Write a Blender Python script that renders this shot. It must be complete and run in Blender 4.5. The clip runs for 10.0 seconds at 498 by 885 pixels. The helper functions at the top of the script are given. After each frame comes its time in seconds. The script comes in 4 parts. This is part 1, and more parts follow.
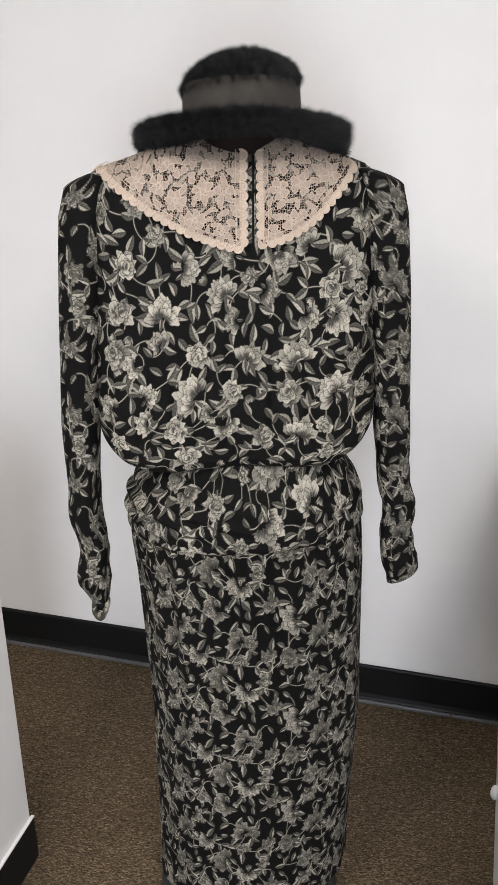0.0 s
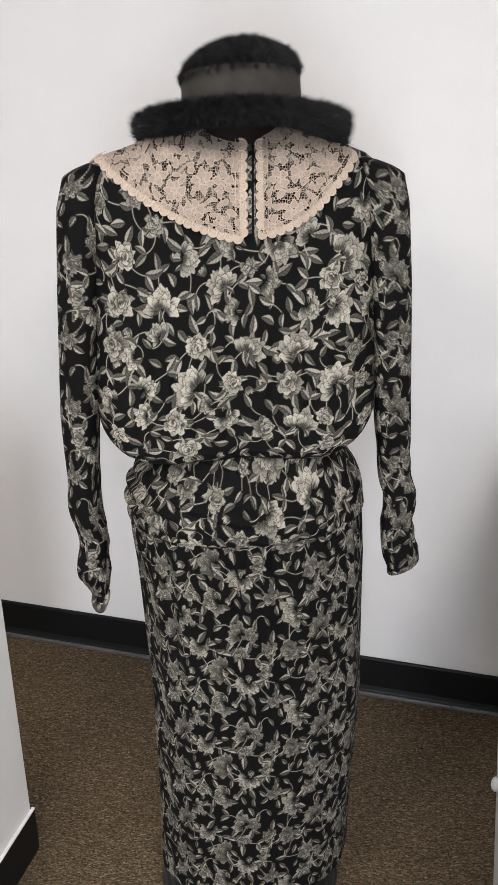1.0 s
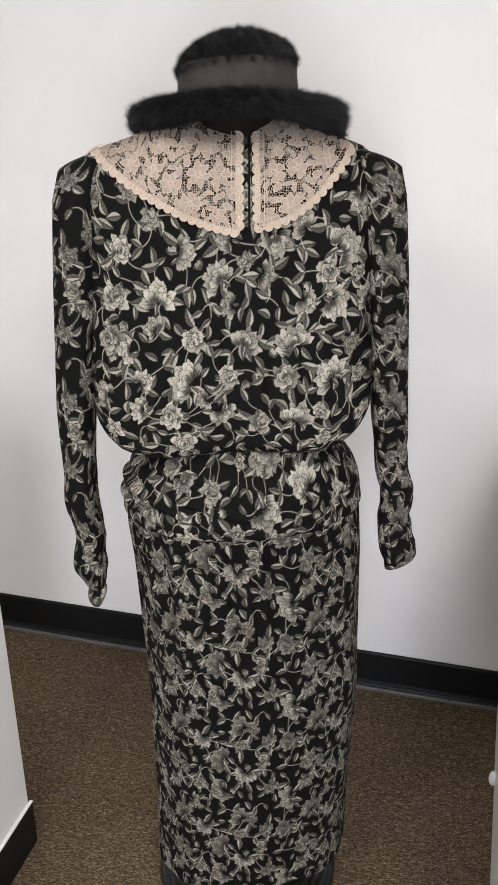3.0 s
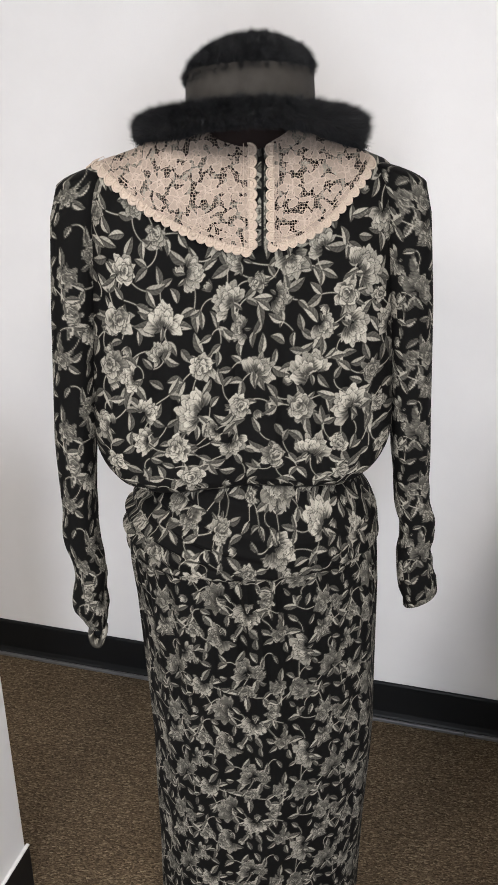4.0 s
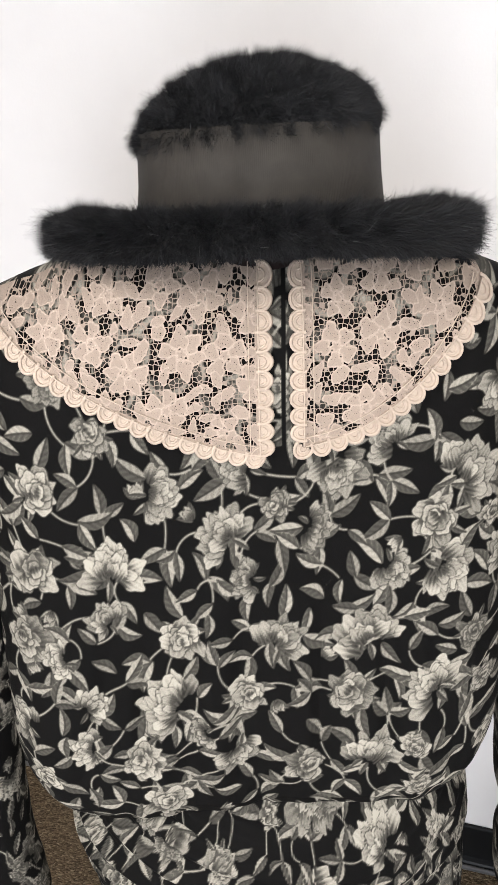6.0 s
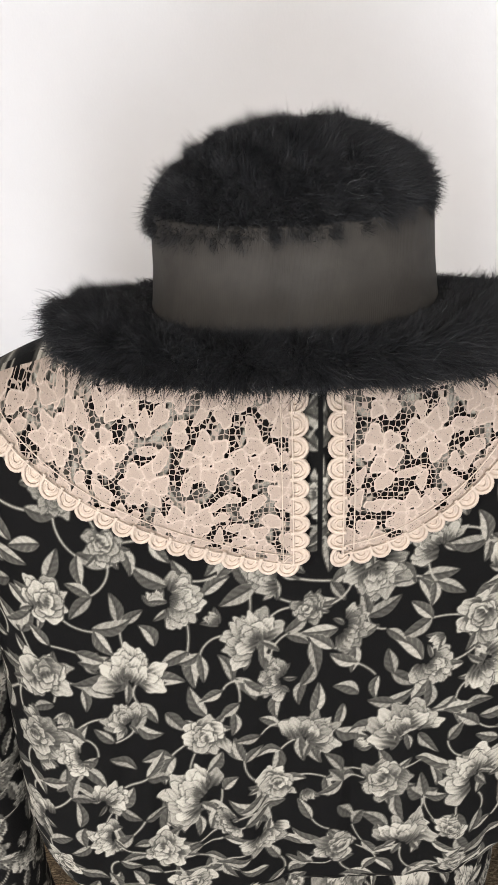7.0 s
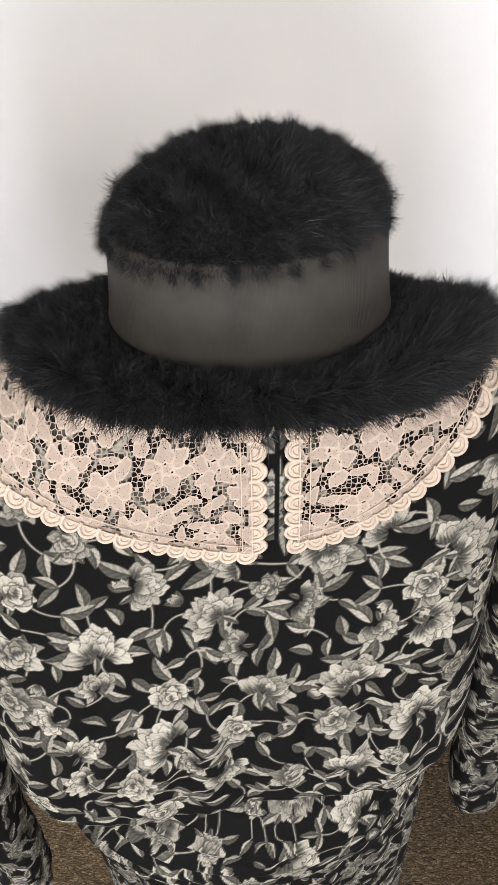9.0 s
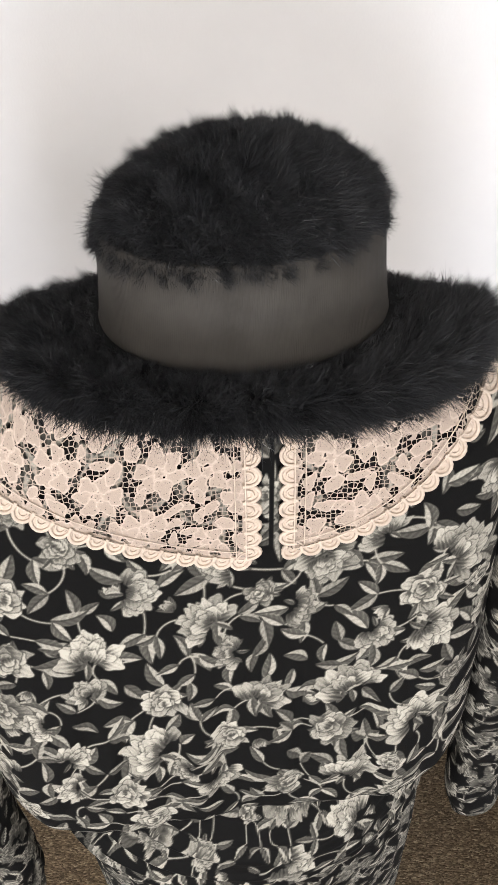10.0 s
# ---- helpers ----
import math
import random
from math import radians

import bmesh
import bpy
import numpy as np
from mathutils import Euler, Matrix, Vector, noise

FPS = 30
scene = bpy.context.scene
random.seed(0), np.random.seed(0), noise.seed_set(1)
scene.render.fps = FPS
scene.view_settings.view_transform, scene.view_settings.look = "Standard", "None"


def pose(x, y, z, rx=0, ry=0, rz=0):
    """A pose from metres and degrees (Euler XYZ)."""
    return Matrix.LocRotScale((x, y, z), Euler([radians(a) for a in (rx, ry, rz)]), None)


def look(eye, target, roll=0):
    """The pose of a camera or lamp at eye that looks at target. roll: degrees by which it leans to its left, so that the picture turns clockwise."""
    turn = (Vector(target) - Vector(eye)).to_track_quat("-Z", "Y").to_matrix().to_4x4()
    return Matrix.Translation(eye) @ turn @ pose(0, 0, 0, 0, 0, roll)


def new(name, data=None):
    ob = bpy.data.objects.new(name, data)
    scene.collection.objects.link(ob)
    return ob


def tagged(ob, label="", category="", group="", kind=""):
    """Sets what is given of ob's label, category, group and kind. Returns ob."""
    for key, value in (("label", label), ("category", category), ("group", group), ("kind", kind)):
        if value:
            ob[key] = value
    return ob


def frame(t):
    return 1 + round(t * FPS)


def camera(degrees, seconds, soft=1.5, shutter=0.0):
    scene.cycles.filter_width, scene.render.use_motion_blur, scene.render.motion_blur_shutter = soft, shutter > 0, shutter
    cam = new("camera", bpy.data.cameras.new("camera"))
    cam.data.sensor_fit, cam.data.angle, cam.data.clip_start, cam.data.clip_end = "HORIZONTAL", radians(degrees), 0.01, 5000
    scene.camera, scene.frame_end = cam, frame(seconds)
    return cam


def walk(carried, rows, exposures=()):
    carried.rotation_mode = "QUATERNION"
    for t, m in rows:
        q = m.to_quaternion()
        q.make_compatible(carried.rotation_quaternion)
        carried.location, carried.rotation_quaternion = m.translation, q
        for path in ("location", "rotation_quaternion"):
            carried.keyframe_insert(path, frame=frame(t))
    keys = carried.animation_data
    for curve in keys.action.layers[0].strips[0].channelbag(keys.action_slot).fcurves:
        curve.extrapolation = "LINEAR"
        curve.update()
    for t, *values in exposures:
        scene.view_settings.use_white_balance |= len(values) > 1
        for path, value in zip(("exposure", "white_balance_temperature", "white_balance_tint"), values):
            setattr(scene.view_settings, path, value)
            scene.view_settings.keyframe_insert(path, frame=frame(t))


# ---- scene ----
cam = camera(30.7, 10.0)
METRES, EYE, TILT, LEAN, TURN = 1.0, 1.56, -23.0, 0.4, 0.0
ROWS = [
    (0.0, 0.0, 0.0, 0.0, 0.0, 0.0, 0.0),
    (0.5, -0.0004, 0.0042, -0.0011, 0.05, -0.23, 0.07),
    (1.0, -0.0003, 0.0065, -0.0007, -0.01, -0.49, 0.09),
    (1.5, 0.0019, 0.0091, -0.001, 0.02, -0.72, 0.05),
    (2.0, 0.0072, 0.005, -0.0029, 0.06, -0.79, 0.03),
    (2.5, 0.0091, 0.005, -0.0012, 0.11, -0.89, 0.02),
    (4.0, -0.0071, 0.0996, 0.035, 0.19, -0.48, -0.08),
    (4.5, -0.0242, 0.2304, 0.0917, 0.03, -0.13, 0.3),
    (5.0, -0.0103, 0.3663, 0.1673, -0.17, -0.24, 0.67),
    (5.5, 0.0278, 0.5064, 0.2645, 1.16, -1.18, 0.51),
    (6.0, 0.0046, 0.6159, 0.3336, 2.07, -5.31, 0.5),
    (7.5, -0.0235, 0.7115, 0.5055, -0.11, -16.23, 1.65),
    (8.0, -0.0206, 0.7171, 0.5318, -2.53, -20.49, 1.52),
    (8.5, -0.0303, 0.7081, 0.5451, -2.59, -20.87, 1.28),
    (9.0, -0.034, 0.71, 0.5493, -2.86, -21.29, 1.0),
    (9.5, -0.0319, 0.7191, 0.5498, -2.89, -21.44, 0.97),
    (10.0, -0.0315, 0.725, 0.5511, -3.03, -21.79, 0.88),
]
walk(cam, [(t, pose(0, 0, EYE, TILT, LEAN, TURN) @ pose(METRES * x, METRES * y, METRES * z, 90 + pitch, roll, yaw)) for t, x, y, z, yaw, pitch, roll in ROWS],
     [(0.0, 0.0), (5.0, 0.08), (6.0, 0.34), (7.5, 0.30), (10.0, 0.42)])

# ---- light ----
world = bpy.data.worlds.new("world")
scene.world = world
world.use_nodes = True
wn = world.node_tree
sky = wn.nodes.new("ShaderNodeTexSky")
sky.sky_type, sky.sun_disc = "NISHITA", False
sky.sun_elevation, sky.sun_rotation = radians(35), radians(200)
wn.links.new(sky.outputs[0], wn.nodes["Background"].inputs[0])
wn.nodes["Background"].inputs[1].default_value = 0.08


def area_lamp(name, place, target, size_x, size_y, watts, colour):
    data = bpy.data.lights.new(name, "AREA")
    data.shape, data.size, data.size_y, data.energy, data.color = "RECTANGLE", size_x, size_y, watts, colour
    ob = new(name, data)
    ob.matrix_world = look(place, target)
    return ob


# added unseen ceiling fill panels, and daylight of the unseen window behind the camera
area_lamp("overhead_fill_lamp", (-1.0, -0.3, 2.56), (-1.0, -0.299, 0), 0.56, 1.16, 37, (1.0, 0.955, 0.92))
area_lamp("overhead_fill_lamp", (0.5, -0.9, 2.56), (0.5, -0.899, 0), 0.56, 1.16, 50, (1.0, 0.955, 0.92))
area_lamp("window_daylight", (-0.1, -2.45, 1.35), (-0.1, 2.0, 1.2), 0.7, 1.45, 78, (0.85, 0.90, 1.0))


# ---- materials ----
def material(name, colour, rough=0.6, metal=0.0, spec=0.5):
    m = bpy.data.materials.new(name)
    m.use_nodes = True
    b = m.node_tree.nodes["Principled BSDF"]
    b.inputs["Base Color"].default_value = (*colour, 1)
    b.inputs["Roughness"].default_value = rough
    b.inputs["Metallic"].default_value = metal
    b.inputs["Specular IOR Level"].default_value = spec
    return m


def node(m, kind, **values):
    n = m.node_tree.nodes.new(kind)
    for key, value in values.items():
        key = key.replace("_", " ")
        if key in n.inputs:
            n.inputs[key].default_value = value
    return n


def join(m, a, b):
    m.node_tree.links.new(a, b)


def math_node(m, op, a, b=None, c=None):
    n = m.node_tree.nodes.new("ShaderNodeMath")
    n.operation = op
    for i, v in enumerate((a, b, c)):
        if v is None:
            continue
        if isinstance(v, (int, float)):
            n.inputs[i].default_value = v
        else:
            join(m, v, n.inputs[i])
    return n.outputs[0]


def ramp(m, fac, stops):
    n = m.node_tree.nodes.new("ShaderNodeValToRGB")
    e = n.color_ramp.elements
    while len(e) < len(stops):
        e.new(0.5)
    for el, (p, c) in zip(e, stops):
        el.position, el.color = p, (*c, 1)
    join(m, fac, n.inputs[0])
    return n.outputs[0]


def grainy(name, colours, scale=40, rough=0.6, bump=0.1, bump_scale=400, spec=0.5, detail=6, blotch=1.5, stretch=(1, 1, 1)):
    """A surface whose colour drifts between colours at two scales, with a fine relief."""
    m = material(name, colours[0], rough, 0, spec)
    b = m.node_tree.nodes["Principled BSDF"]
    co = node(m, "ShaderNodeTexCoord")
    mp = node(m, "ShaderNodeMapping")
    mp.inputs["Scale"].default_value = stretch
    join(m, co.outputs["Object"], mp.inputs[0])
    fine = node(m, "ShaderNodeTexNoise", Scale=scale, Detail=detail, Roughness=0.7)
    wide = node(m, "ShaderNodeTexNoise", Scale=blotch, Detail=3.0)
    join(m, mp.outputs[0], fine.inputs[0])
    join(m, mp.outputs[0], wide.inputs[0])
    mix = math_node(m, "ADD", math_node(m, "MULTIPLY", fine.outputs[0], 0.6), math_node(m, "MULTIPLY", wide.outputs[0], 0.4))
    n = len(colours)
    join(m, ramp(m, mix, [(0.3 + 0.4 * i / max(1, n - 1), c) for i, c in enumerate(colours)]), b.inputs["Base Color"])
    rel = node(m, "ShaderNodeTexNoise", Scale=bump_scale, Detail=2.0)
    join(m, mp.outputs[0], rel.inputs[0])
    bp = node(m, "ShaderNodeBump", Strength=bump, Distance=0.002)
    join(m, rel.outputs[0], bp.inputs["Height"])
    join(m, bp.outputs[0], b.inputs["Normal"])
    return m


PAINT = grainy("wall_paint", [(0.715, 0.703, 0.695), (0.765, 0.753, 0.745)], 6, 0.7, 0.12, 260, 0.3)
WHITE = grainy("white_paint", [(0.78, 0.77, 0.755), (0.83, 0.82, 0.805)], 8, 0.5, 0.06, 260, 0.4)
RUBBER = grainy("black_rubber", [(0.005, 0.0055, 0.006), (0.008, 0.0085, 0.009)], 20, 0.45, 0.08, 300, 0.25)
# toe rubber coloured paler than the strip to imitate its reflection
EDGE = grainy("sheen_rubber_edge", [(0.07, 0.07, 0.072), (0.13, 0.13, 0.13)], 30, 0.3, 0.08, 300)
CEIL = grainy("ceiling_tile", [(0.74, 0.73, 0.71), (0.80, 0.79, 0.77)], 60, 0.9, 0.3, 200, 0.2)
PLASTIC = grainy("white_plastic", [(0.76, 0.77, 0.79), (0.81, 0.82, 0.84)], 10, 0.35, 0.03, 200, 0.5)
BASE = grainy("black_enamel", [(0.006, 0.006, 0.006), (0.011, 0.011, 0.011)], 30, 0.28, 0.03, 300, 0.5)
BODY = grainy("mannequin_skin", [(0.008, 0.0055, 0.005), (0.014, 0.0085, 0.0075)], 30, 0.85, 0.05, 200, 0.12)
GLASS = material("window_glass", (1, 1, 1), 0.02)
GLASS.node_tree.nodes["Principled BSDF"].inputs["Transmission Weight"].default_value = 1.0
# glowing face of the added ceiling panels
PANEL = material("added_glow_panel", (1, 1, 1), 0.6)
PANEL.node_tree.nodes["Principled BSDF"].inputs["Emission Color"].default_value = (1.0, 0.93, 0.86, 1)
PANEL.node_tree.nodes["Principled BSDF"].inputs["Emission Strength"].default_value = 3.0


def carpet_material():
    m = material("loop_pile_carpet", (0.08, 0.055, 0.035), 0.95, 0, 0.1)
    b = m.node_tree.nodes["Principled BSDF"]
    co = node(m, "ShaderNodeTexCoord")
    mp = node(m, "ShaderNodeMapping")
    mp.inputs["Rotation"].default_value = (0, 0, radians(15.7))
    mp.inputs["Scale"].default_value = (0.55, 1.3, 1)
    join(m, co.outputs["Object"], mp.inputs[0])
    loops = node(m, "ShaderNodeTexVoronoi", Scale=380.0, Randomness=1.0)
    streak = node(m, "ShaderNodeTexNoise", Scale=150.0, Detail=3.0, Roughness=0.65)
    wide = node(m, "ShaderNodeTexNoise", Scale=5.0, Detail=4.0)
    for n in (loops, streak, wide):
        join(m, mp.outputs[0], n.inputs[0])
    sep = node(m, "ShaderNodeSeparateColor")
    join(m, loops.outputs["Color"], sep.inputs[0])
    v = math_node(m, "ADD", math_node(m, "MULTIPLY", sep.outputs[0], 0.42), math_node(m, "ADD", math_node(m, "MULTIPLY", streak.outputs[0], 0.45), math_node(m, "MULTIPLY", wide.outputs[0], 0.13)))
    join(m, ramp(m, v, [(0.2, (0.040, 0.028, 0.017)), (0.45, (0.097, 0.069, 0.042)), (0.62, (0.155, 0.113, 0.070)), (0.85, (0.36, 0.29, 0.19))]), b.inputs["Base Color"])
    bp = node(m, "ShaderNodeBump", Strength=0.9, Distance=0.004)
    join(m, math_node(m, "SUBTRACT", streak.outputs[0], loops.outputs["Distance"]), bp.inputs["Height"])
    join(m, bp.outputs[0], b.inputs["Normal"])
    return m


CARPET = carpet_material()


def cloth_material():
    """Black rayon with a woven cream and grey rose print, whose tone lies in the attribute 'ink'."""
    m = material("rose_print_cloth", (0.01, 0.01, 0.01), 0.78, 0, 0.075)
    b = m.node_tree.nodes["Principled BSDF"]
    at = node(m, "ShaderNodeAttribute")
    at.attribute_name = "ink"
    co = node(m, "ShaderNodeTexCoord")
    thread = node(m, "ShaderNodeTexNoise", Scale=900.0, Detail=2.0)
    worn = node(m, "ShaderNodeTexNoise", Scale=14.0, Detail=3.0)
    for n in (thread, worn):
        join(m, co.outputs["Object"], n.inputs[0])
    t = math_node(m, "MULTIPLY", math_node(m, "SUBTRACT", thread.outputs[0], 0.5), 0.35)
    k = math_node(m, "ADD", at.outputs["Fac"], math_node(m, "MULTIPLY", t, at.outputs["Fac"]))
    k = math_node(m, "ADD", k, math_node(m, "MULTIPLY", math_node(m, "SUBTRACT", worn.outputs[0], 0.5), 0.03))
    join(m, ramp(m, k, [(0.06, (0.0042, 0.0040, 0.0039)), (0.25, (0.029, 0.0272, 0.0234)), (0.5, (0.080, 0.0755, 0.0640)), (0.88, (0.400, 0.374, 0.315))]), b.inputs["Base Color"])
    b.inputs["Sheen Weight"].default_value = 0.0
    weave = node(m, "ShaderNodeTexNoise", Scale=1500.0, Detail=1.0)
    join(m, co.outputs["Object"], weave.inputs[0])
    bp = node(m, "ShaderNodeBump", Strength=0.15, Distance=0.0008)
    join(m, weave.outputs[0], bp.inputs["Height"])
    join(m, bp.outputs[0], b.inputs["Normal"])
    return m


CLOTH = cloth_material()


def lace_material():
    """Cream lace: solid where 'motif' is high, elsewhere a net of threads with real gaps."""
    m = material("cream_lace", (0.74, 0.62, 0.50), 0.75, 0, 0.2)
    nt = m.node_tree
    b = nt.nodes["Principled BSDF"]
    at = node(m, "ShaderNodeAttribute")
    at.attribute_name = "motif"
    cord = node(m, "ShaderNodeAttribute")
    cord.attribute_name = "cord"
    co = node(m, "ShaderNodeTexCoord")
    mp = node(m, "ShaderNodeMapping")
    mp.inputs["Scale"].default_value = (1, 0, 1)
    join(m, co.outputs["Object"], mp.inputs[0])
    net = node(m, "ShaderNodeTexVoronoi", Scale=310.0, Randomness=0.55)
    net.feature = "DISTANCE_TO_EDGE"
    join(m, mp.outputs[0], net.inputs[0])
    threads = math_node(m, "LESS_THAN", net.outputs["Distance"], 0.075)
    fine = node(m, "ShaderNodeTexVoronoi", Scale=850.0, Randomness=0.6)
    fine.feature = "DISTANCE_TO_EDGE"
    join(m, mp.outputs[0], fine.inputs[0])
    solid = math_node(m, "GREATER_THAN", at.outputs["Fac"], 0.5)
    cloth = math_node(m, "MULTIPLY", solid, math_node(m, "MAXIMUM", math_node(m, "LESS_THAN", fine.outputs["Distance"], 0.30), math_node(m, "GREATER_THAN", cord.outputs["Fac"], 0.25)))
    alpha = math_node(m, "MAXIMUM", cloth, threads)
    join(m, alpha, b.inputs["Alpha"])
    tone = math_node(m, "ADD", math_node(m, "MULTIPLY", cord.outputs["Fac"], 0.55), math_node(m, "MULTIPLY", fine.outputs["Distance"], 0.5))
    join(m, ramp(m, tone, [(0.0, (0.31, 0.248, 0.202)), (0.35, (0.40, 0.322, 0.264)), (0.8, (0.60, 0.495, 0.405))]), b.inputs["Base Color"])
    bp = node(m, "ShaderNodeBump", Strength=0.5, Distance=0.001)
    join(m, tone, bp.inputs["Height"])
    join(m, bp.outputs[0], b.inputs["Normal"])
    return m


LACE = lace_material()
CORD = grainy("cream_cord", [(0.42, 0.340, 0.275), (0.58, 0.48, 0.39)], 300, 0.75, 0.4, 1500, 0.2, blotch=20)


def fur_material():
    m = material("black_fur", (0.016, 0.0165, 0.018), 0.62, 0, 0.3)
    b = m.node_tree.nodes["Principled BSDF"]
    g = node(m, "ShaderNodeNewGeometry")
    join(m, ramp(m, g.outputs["Random Per Island"], [(0.0, (0.006, 0.006, 0.0064)), (0.7, (0.015, 0.0153, 0.0166)), (0.998, (0.032, 0.0327, 0.0355)), (1.0, (0.22, 0.22, 0.22))]), b.inputs["Base Color"])
    return m


FUR = fur_material()
HIDE = grainy("fur_backing", [(0.008, 0.008, 0.008), (0.013, 0.013, 0.013)], 200, 0.9, 0.3, 500, 0.1)


def ribbon_material():
    m = grainy("grosgrain_ribbon", [(0.021, 0.0185, 0.0158), (0.045, 0.0405, 0.035)], 60, 0.7, 0.05, 500, 0.2, blotch=18)
    b = m.node_tree.nodes["Principled BSDF"]
    at = node(m, "ShaderNodeAttribute")
    at.attribute_name = "rib"
    bp = node(m, "ShaderNodeBump", Strength=0.2, Distance=0.0004)
    join(m, math_node(m, "SINE", math_node(m, "MULTIPLY", at.outputs["Fac"], 2 * math.pi * 420)), bp.inputs["Height"])
    join(m, bp.outputs[0], b.inputs["Normal"])
    return m


RIBBON = ribbon_material()


# ---- building helpers ----
def part(name, bm, mat, parent=None, label="", smooth=False, **tags):
    me = bpy.data.meshes.new(name)
    bm.normal_update()
    bm.to_mesh(me)
    bm.free()
    me.materials.append(mat)
    if smooth:
        me.polygons.foreach_set("use_smooth", [True] * len(me.polygons))
    ob = new(name, me)
    ob.parent = parent
    return tagged(ob, label, **tags)


def raw(name, verts, faces, mat, parent=None, label="", values=None, smooth=True, **tags):
    """A mesh object from arrays; values: point attributes by name."""
    me = bpy.data.meshes.new(name)
    verts = np.asarray(verts, dtype=np.float32)
    if isinstance(faces, np.ndarray):
        n, k = faces.shape
        me.vertices.add(len(verts))
        me.vertices.foreach_set("co", verts.ravel())
        me.loops.add(n * k)
        me.loops.foreach_set("vertex_index", faces.astype(np.int32).ravel())
        me.polygons.add(n)
        me.polygons.foreach_set("loop_start", np.arange(0, n * k, k, dtype=np.int32))
        me.update(calc_edges=True)
        me.validate()
    else:
        me.from_pydata(verts.tolist(), [], faces)
    if smooth:
        me.polygons.foreach_set("use_smooth", np.ones(len(me.polygons), dtype=bool))
    for key, vals in (values or {}).items():
        a = me.attributes.new(key, "FLOAT", "POINT")
        a.data.foreach_set("value", np.asarray(vals, dtype=np.float32).ravel())
    me.materials.append(mat)
    ob = new(name, me)
    ob.parent = parent
    return tagged(ob, label, **tags)


def grid_faces(rows, cols, closed=False):
    i, j = np.meshgrid(np.arange(rows - 1), np.arange(cols if closed else cols - 1), indexing="ij")
    j2 = (j + 1) % cols
    return np.stack([i * cols + j, i * cols + j2, (i + 1) * cols + j2, (i + 1) * cols + j], -1).reshape(-1, 4)


def box(bm, x0, x1, y0, y1, z0, z1, bevel=0.0, m=None):
    r = bmesh.ops.create_cube(bm, size=1)
    vs = r["verts"]
    bmesh.ops.transform(bm, verts=vs, matrix=Matrix.Translation(((x0 + x1) / 2, (y0 + y1) / 2, (z0 + z1) / 2)) @ Matrix.Diagonal((x1 - x0, y1 - y0, z1 - z0, 1)))
    if m is not None:
        bmesh.ops.transform(bm, verts=vs, matrix=m)
    if bevel:
        es = list({e for v in vs for e in v.link_edges})
        bmesh.ops.bevel(bm, geom=es, offset=bevel, segments=2, affect="EDGES", profile=0.5)


def tube(verts, faces, path, radius, sides=6, closed=False):
    """Appends a round cord along path (n x 3) to lists of verts and faces."""
    path = np.asarray(path, dtype=float)
    n = len(path)
    d = np.roll(path, -1, 0) - np.roll(path, 1, 0) if closed else np.gradient(path, axis=0)
    d /= np.linalg.norm(d, axis=1, keepdims=True) + 1e-12
    up = np.array([0.0, -1.0, 0.15])
    s = np.cross(d, up)
    s /= np.linalg.norm(s, axis=1, keepdims=True) + 1e-9
    w = np.cross(s, d)
    a = np.arange(sides) * 2 * np.pi / sides
    r = np.broadcast_to(np.asarray(radius, dtype=float), (n,))
    ring = path[:, None] + r[:, None, None] * (np.cos(a)[None, :, None] * s[:, None] + np.sin(a)[None, :, None] * w[:, None])
    base = sum(len(v) for v in verts)
    verts.append(ring.reshape(-1, 3))
    for i in range(n if closed else n - 1):
        i2 = (i + 1) % n
        for k in range(sides):
            k2 = (k + 1) % sides
            faces.append((base + i * sides + k, base + i * sides + k2, base + i2 * sides + k2, base + i2 * sides + k))


def lathe(bm, profile, steps=48):
    """Turns a profile of (r, z) round the z axis."""
    rings = []
    for r, z in profile:
        rings.append([bm.verts.new((r * math.cos(2 * math.pi * k / steps), r * math.sin(2 * math.pi * k / steps), z)) for k in range(steps)])
    for a, b in zip(rings, rings[1:]):
        for k in range(steps):
            bm.faces.new((a[k], a[(k + 1) % steps], b[(k + 1) % steps], b[k]))
    bm.faces.new(rings[-1])
    bm.faces.new(list(reversed(rings[0])))
    bmesh.ops.remove_doubles(bm, verts=bm.verts, dist=1e-6)


def smoothstep(a, b, x):
    t = np.clip((x - a) / (b - a), 0, 1)
    return t * t * (3 - 2 * t)


# ---- room ----
WALL_YAW = -15.3
WALL = pose(-0.052, 2.037, 0, 0, 0, WALL_YAW)   # x along the wall, y into it


def slab(name, bounds, mat, label, m=None, category="", bevel=0.0):
    bm = bmesh.new()
    box(bm, *bounds, bevel=bevel)
    ob = part(name, bm, mat, None, label, category=category, kind="structure")
    if m is not None:
        ob.matrix_world = m
    return ob


slab("floor", (-3.2, 3.4, -3.0, 3.6, -0.1, 0), CARPET, "brown flecked loop pile carpet floor", category="floor")
slab("ceiling", (-3.2, 3.4, -3.0, 3.6, 2.6, 2.7), CEIL, "plain white tiled ceiling", category="ceiling")
slab("wall_back", (-3.0, 3.0, 0, 0.12, 0, 2.6), PAINT, "plain off-white painted wall behind the dress", WALL, "wall")
slab("wall_left", (-3.2, -3.1, -2.9, 3.5, 0, 2.6), PAINT, "plain off-white painted wall", None, "wall")
slab("wall_right", (3.2, 3.3, -2.9, 3.5, 0, 2.6), PAINT, "plain off-white painted wall", None, "wall")

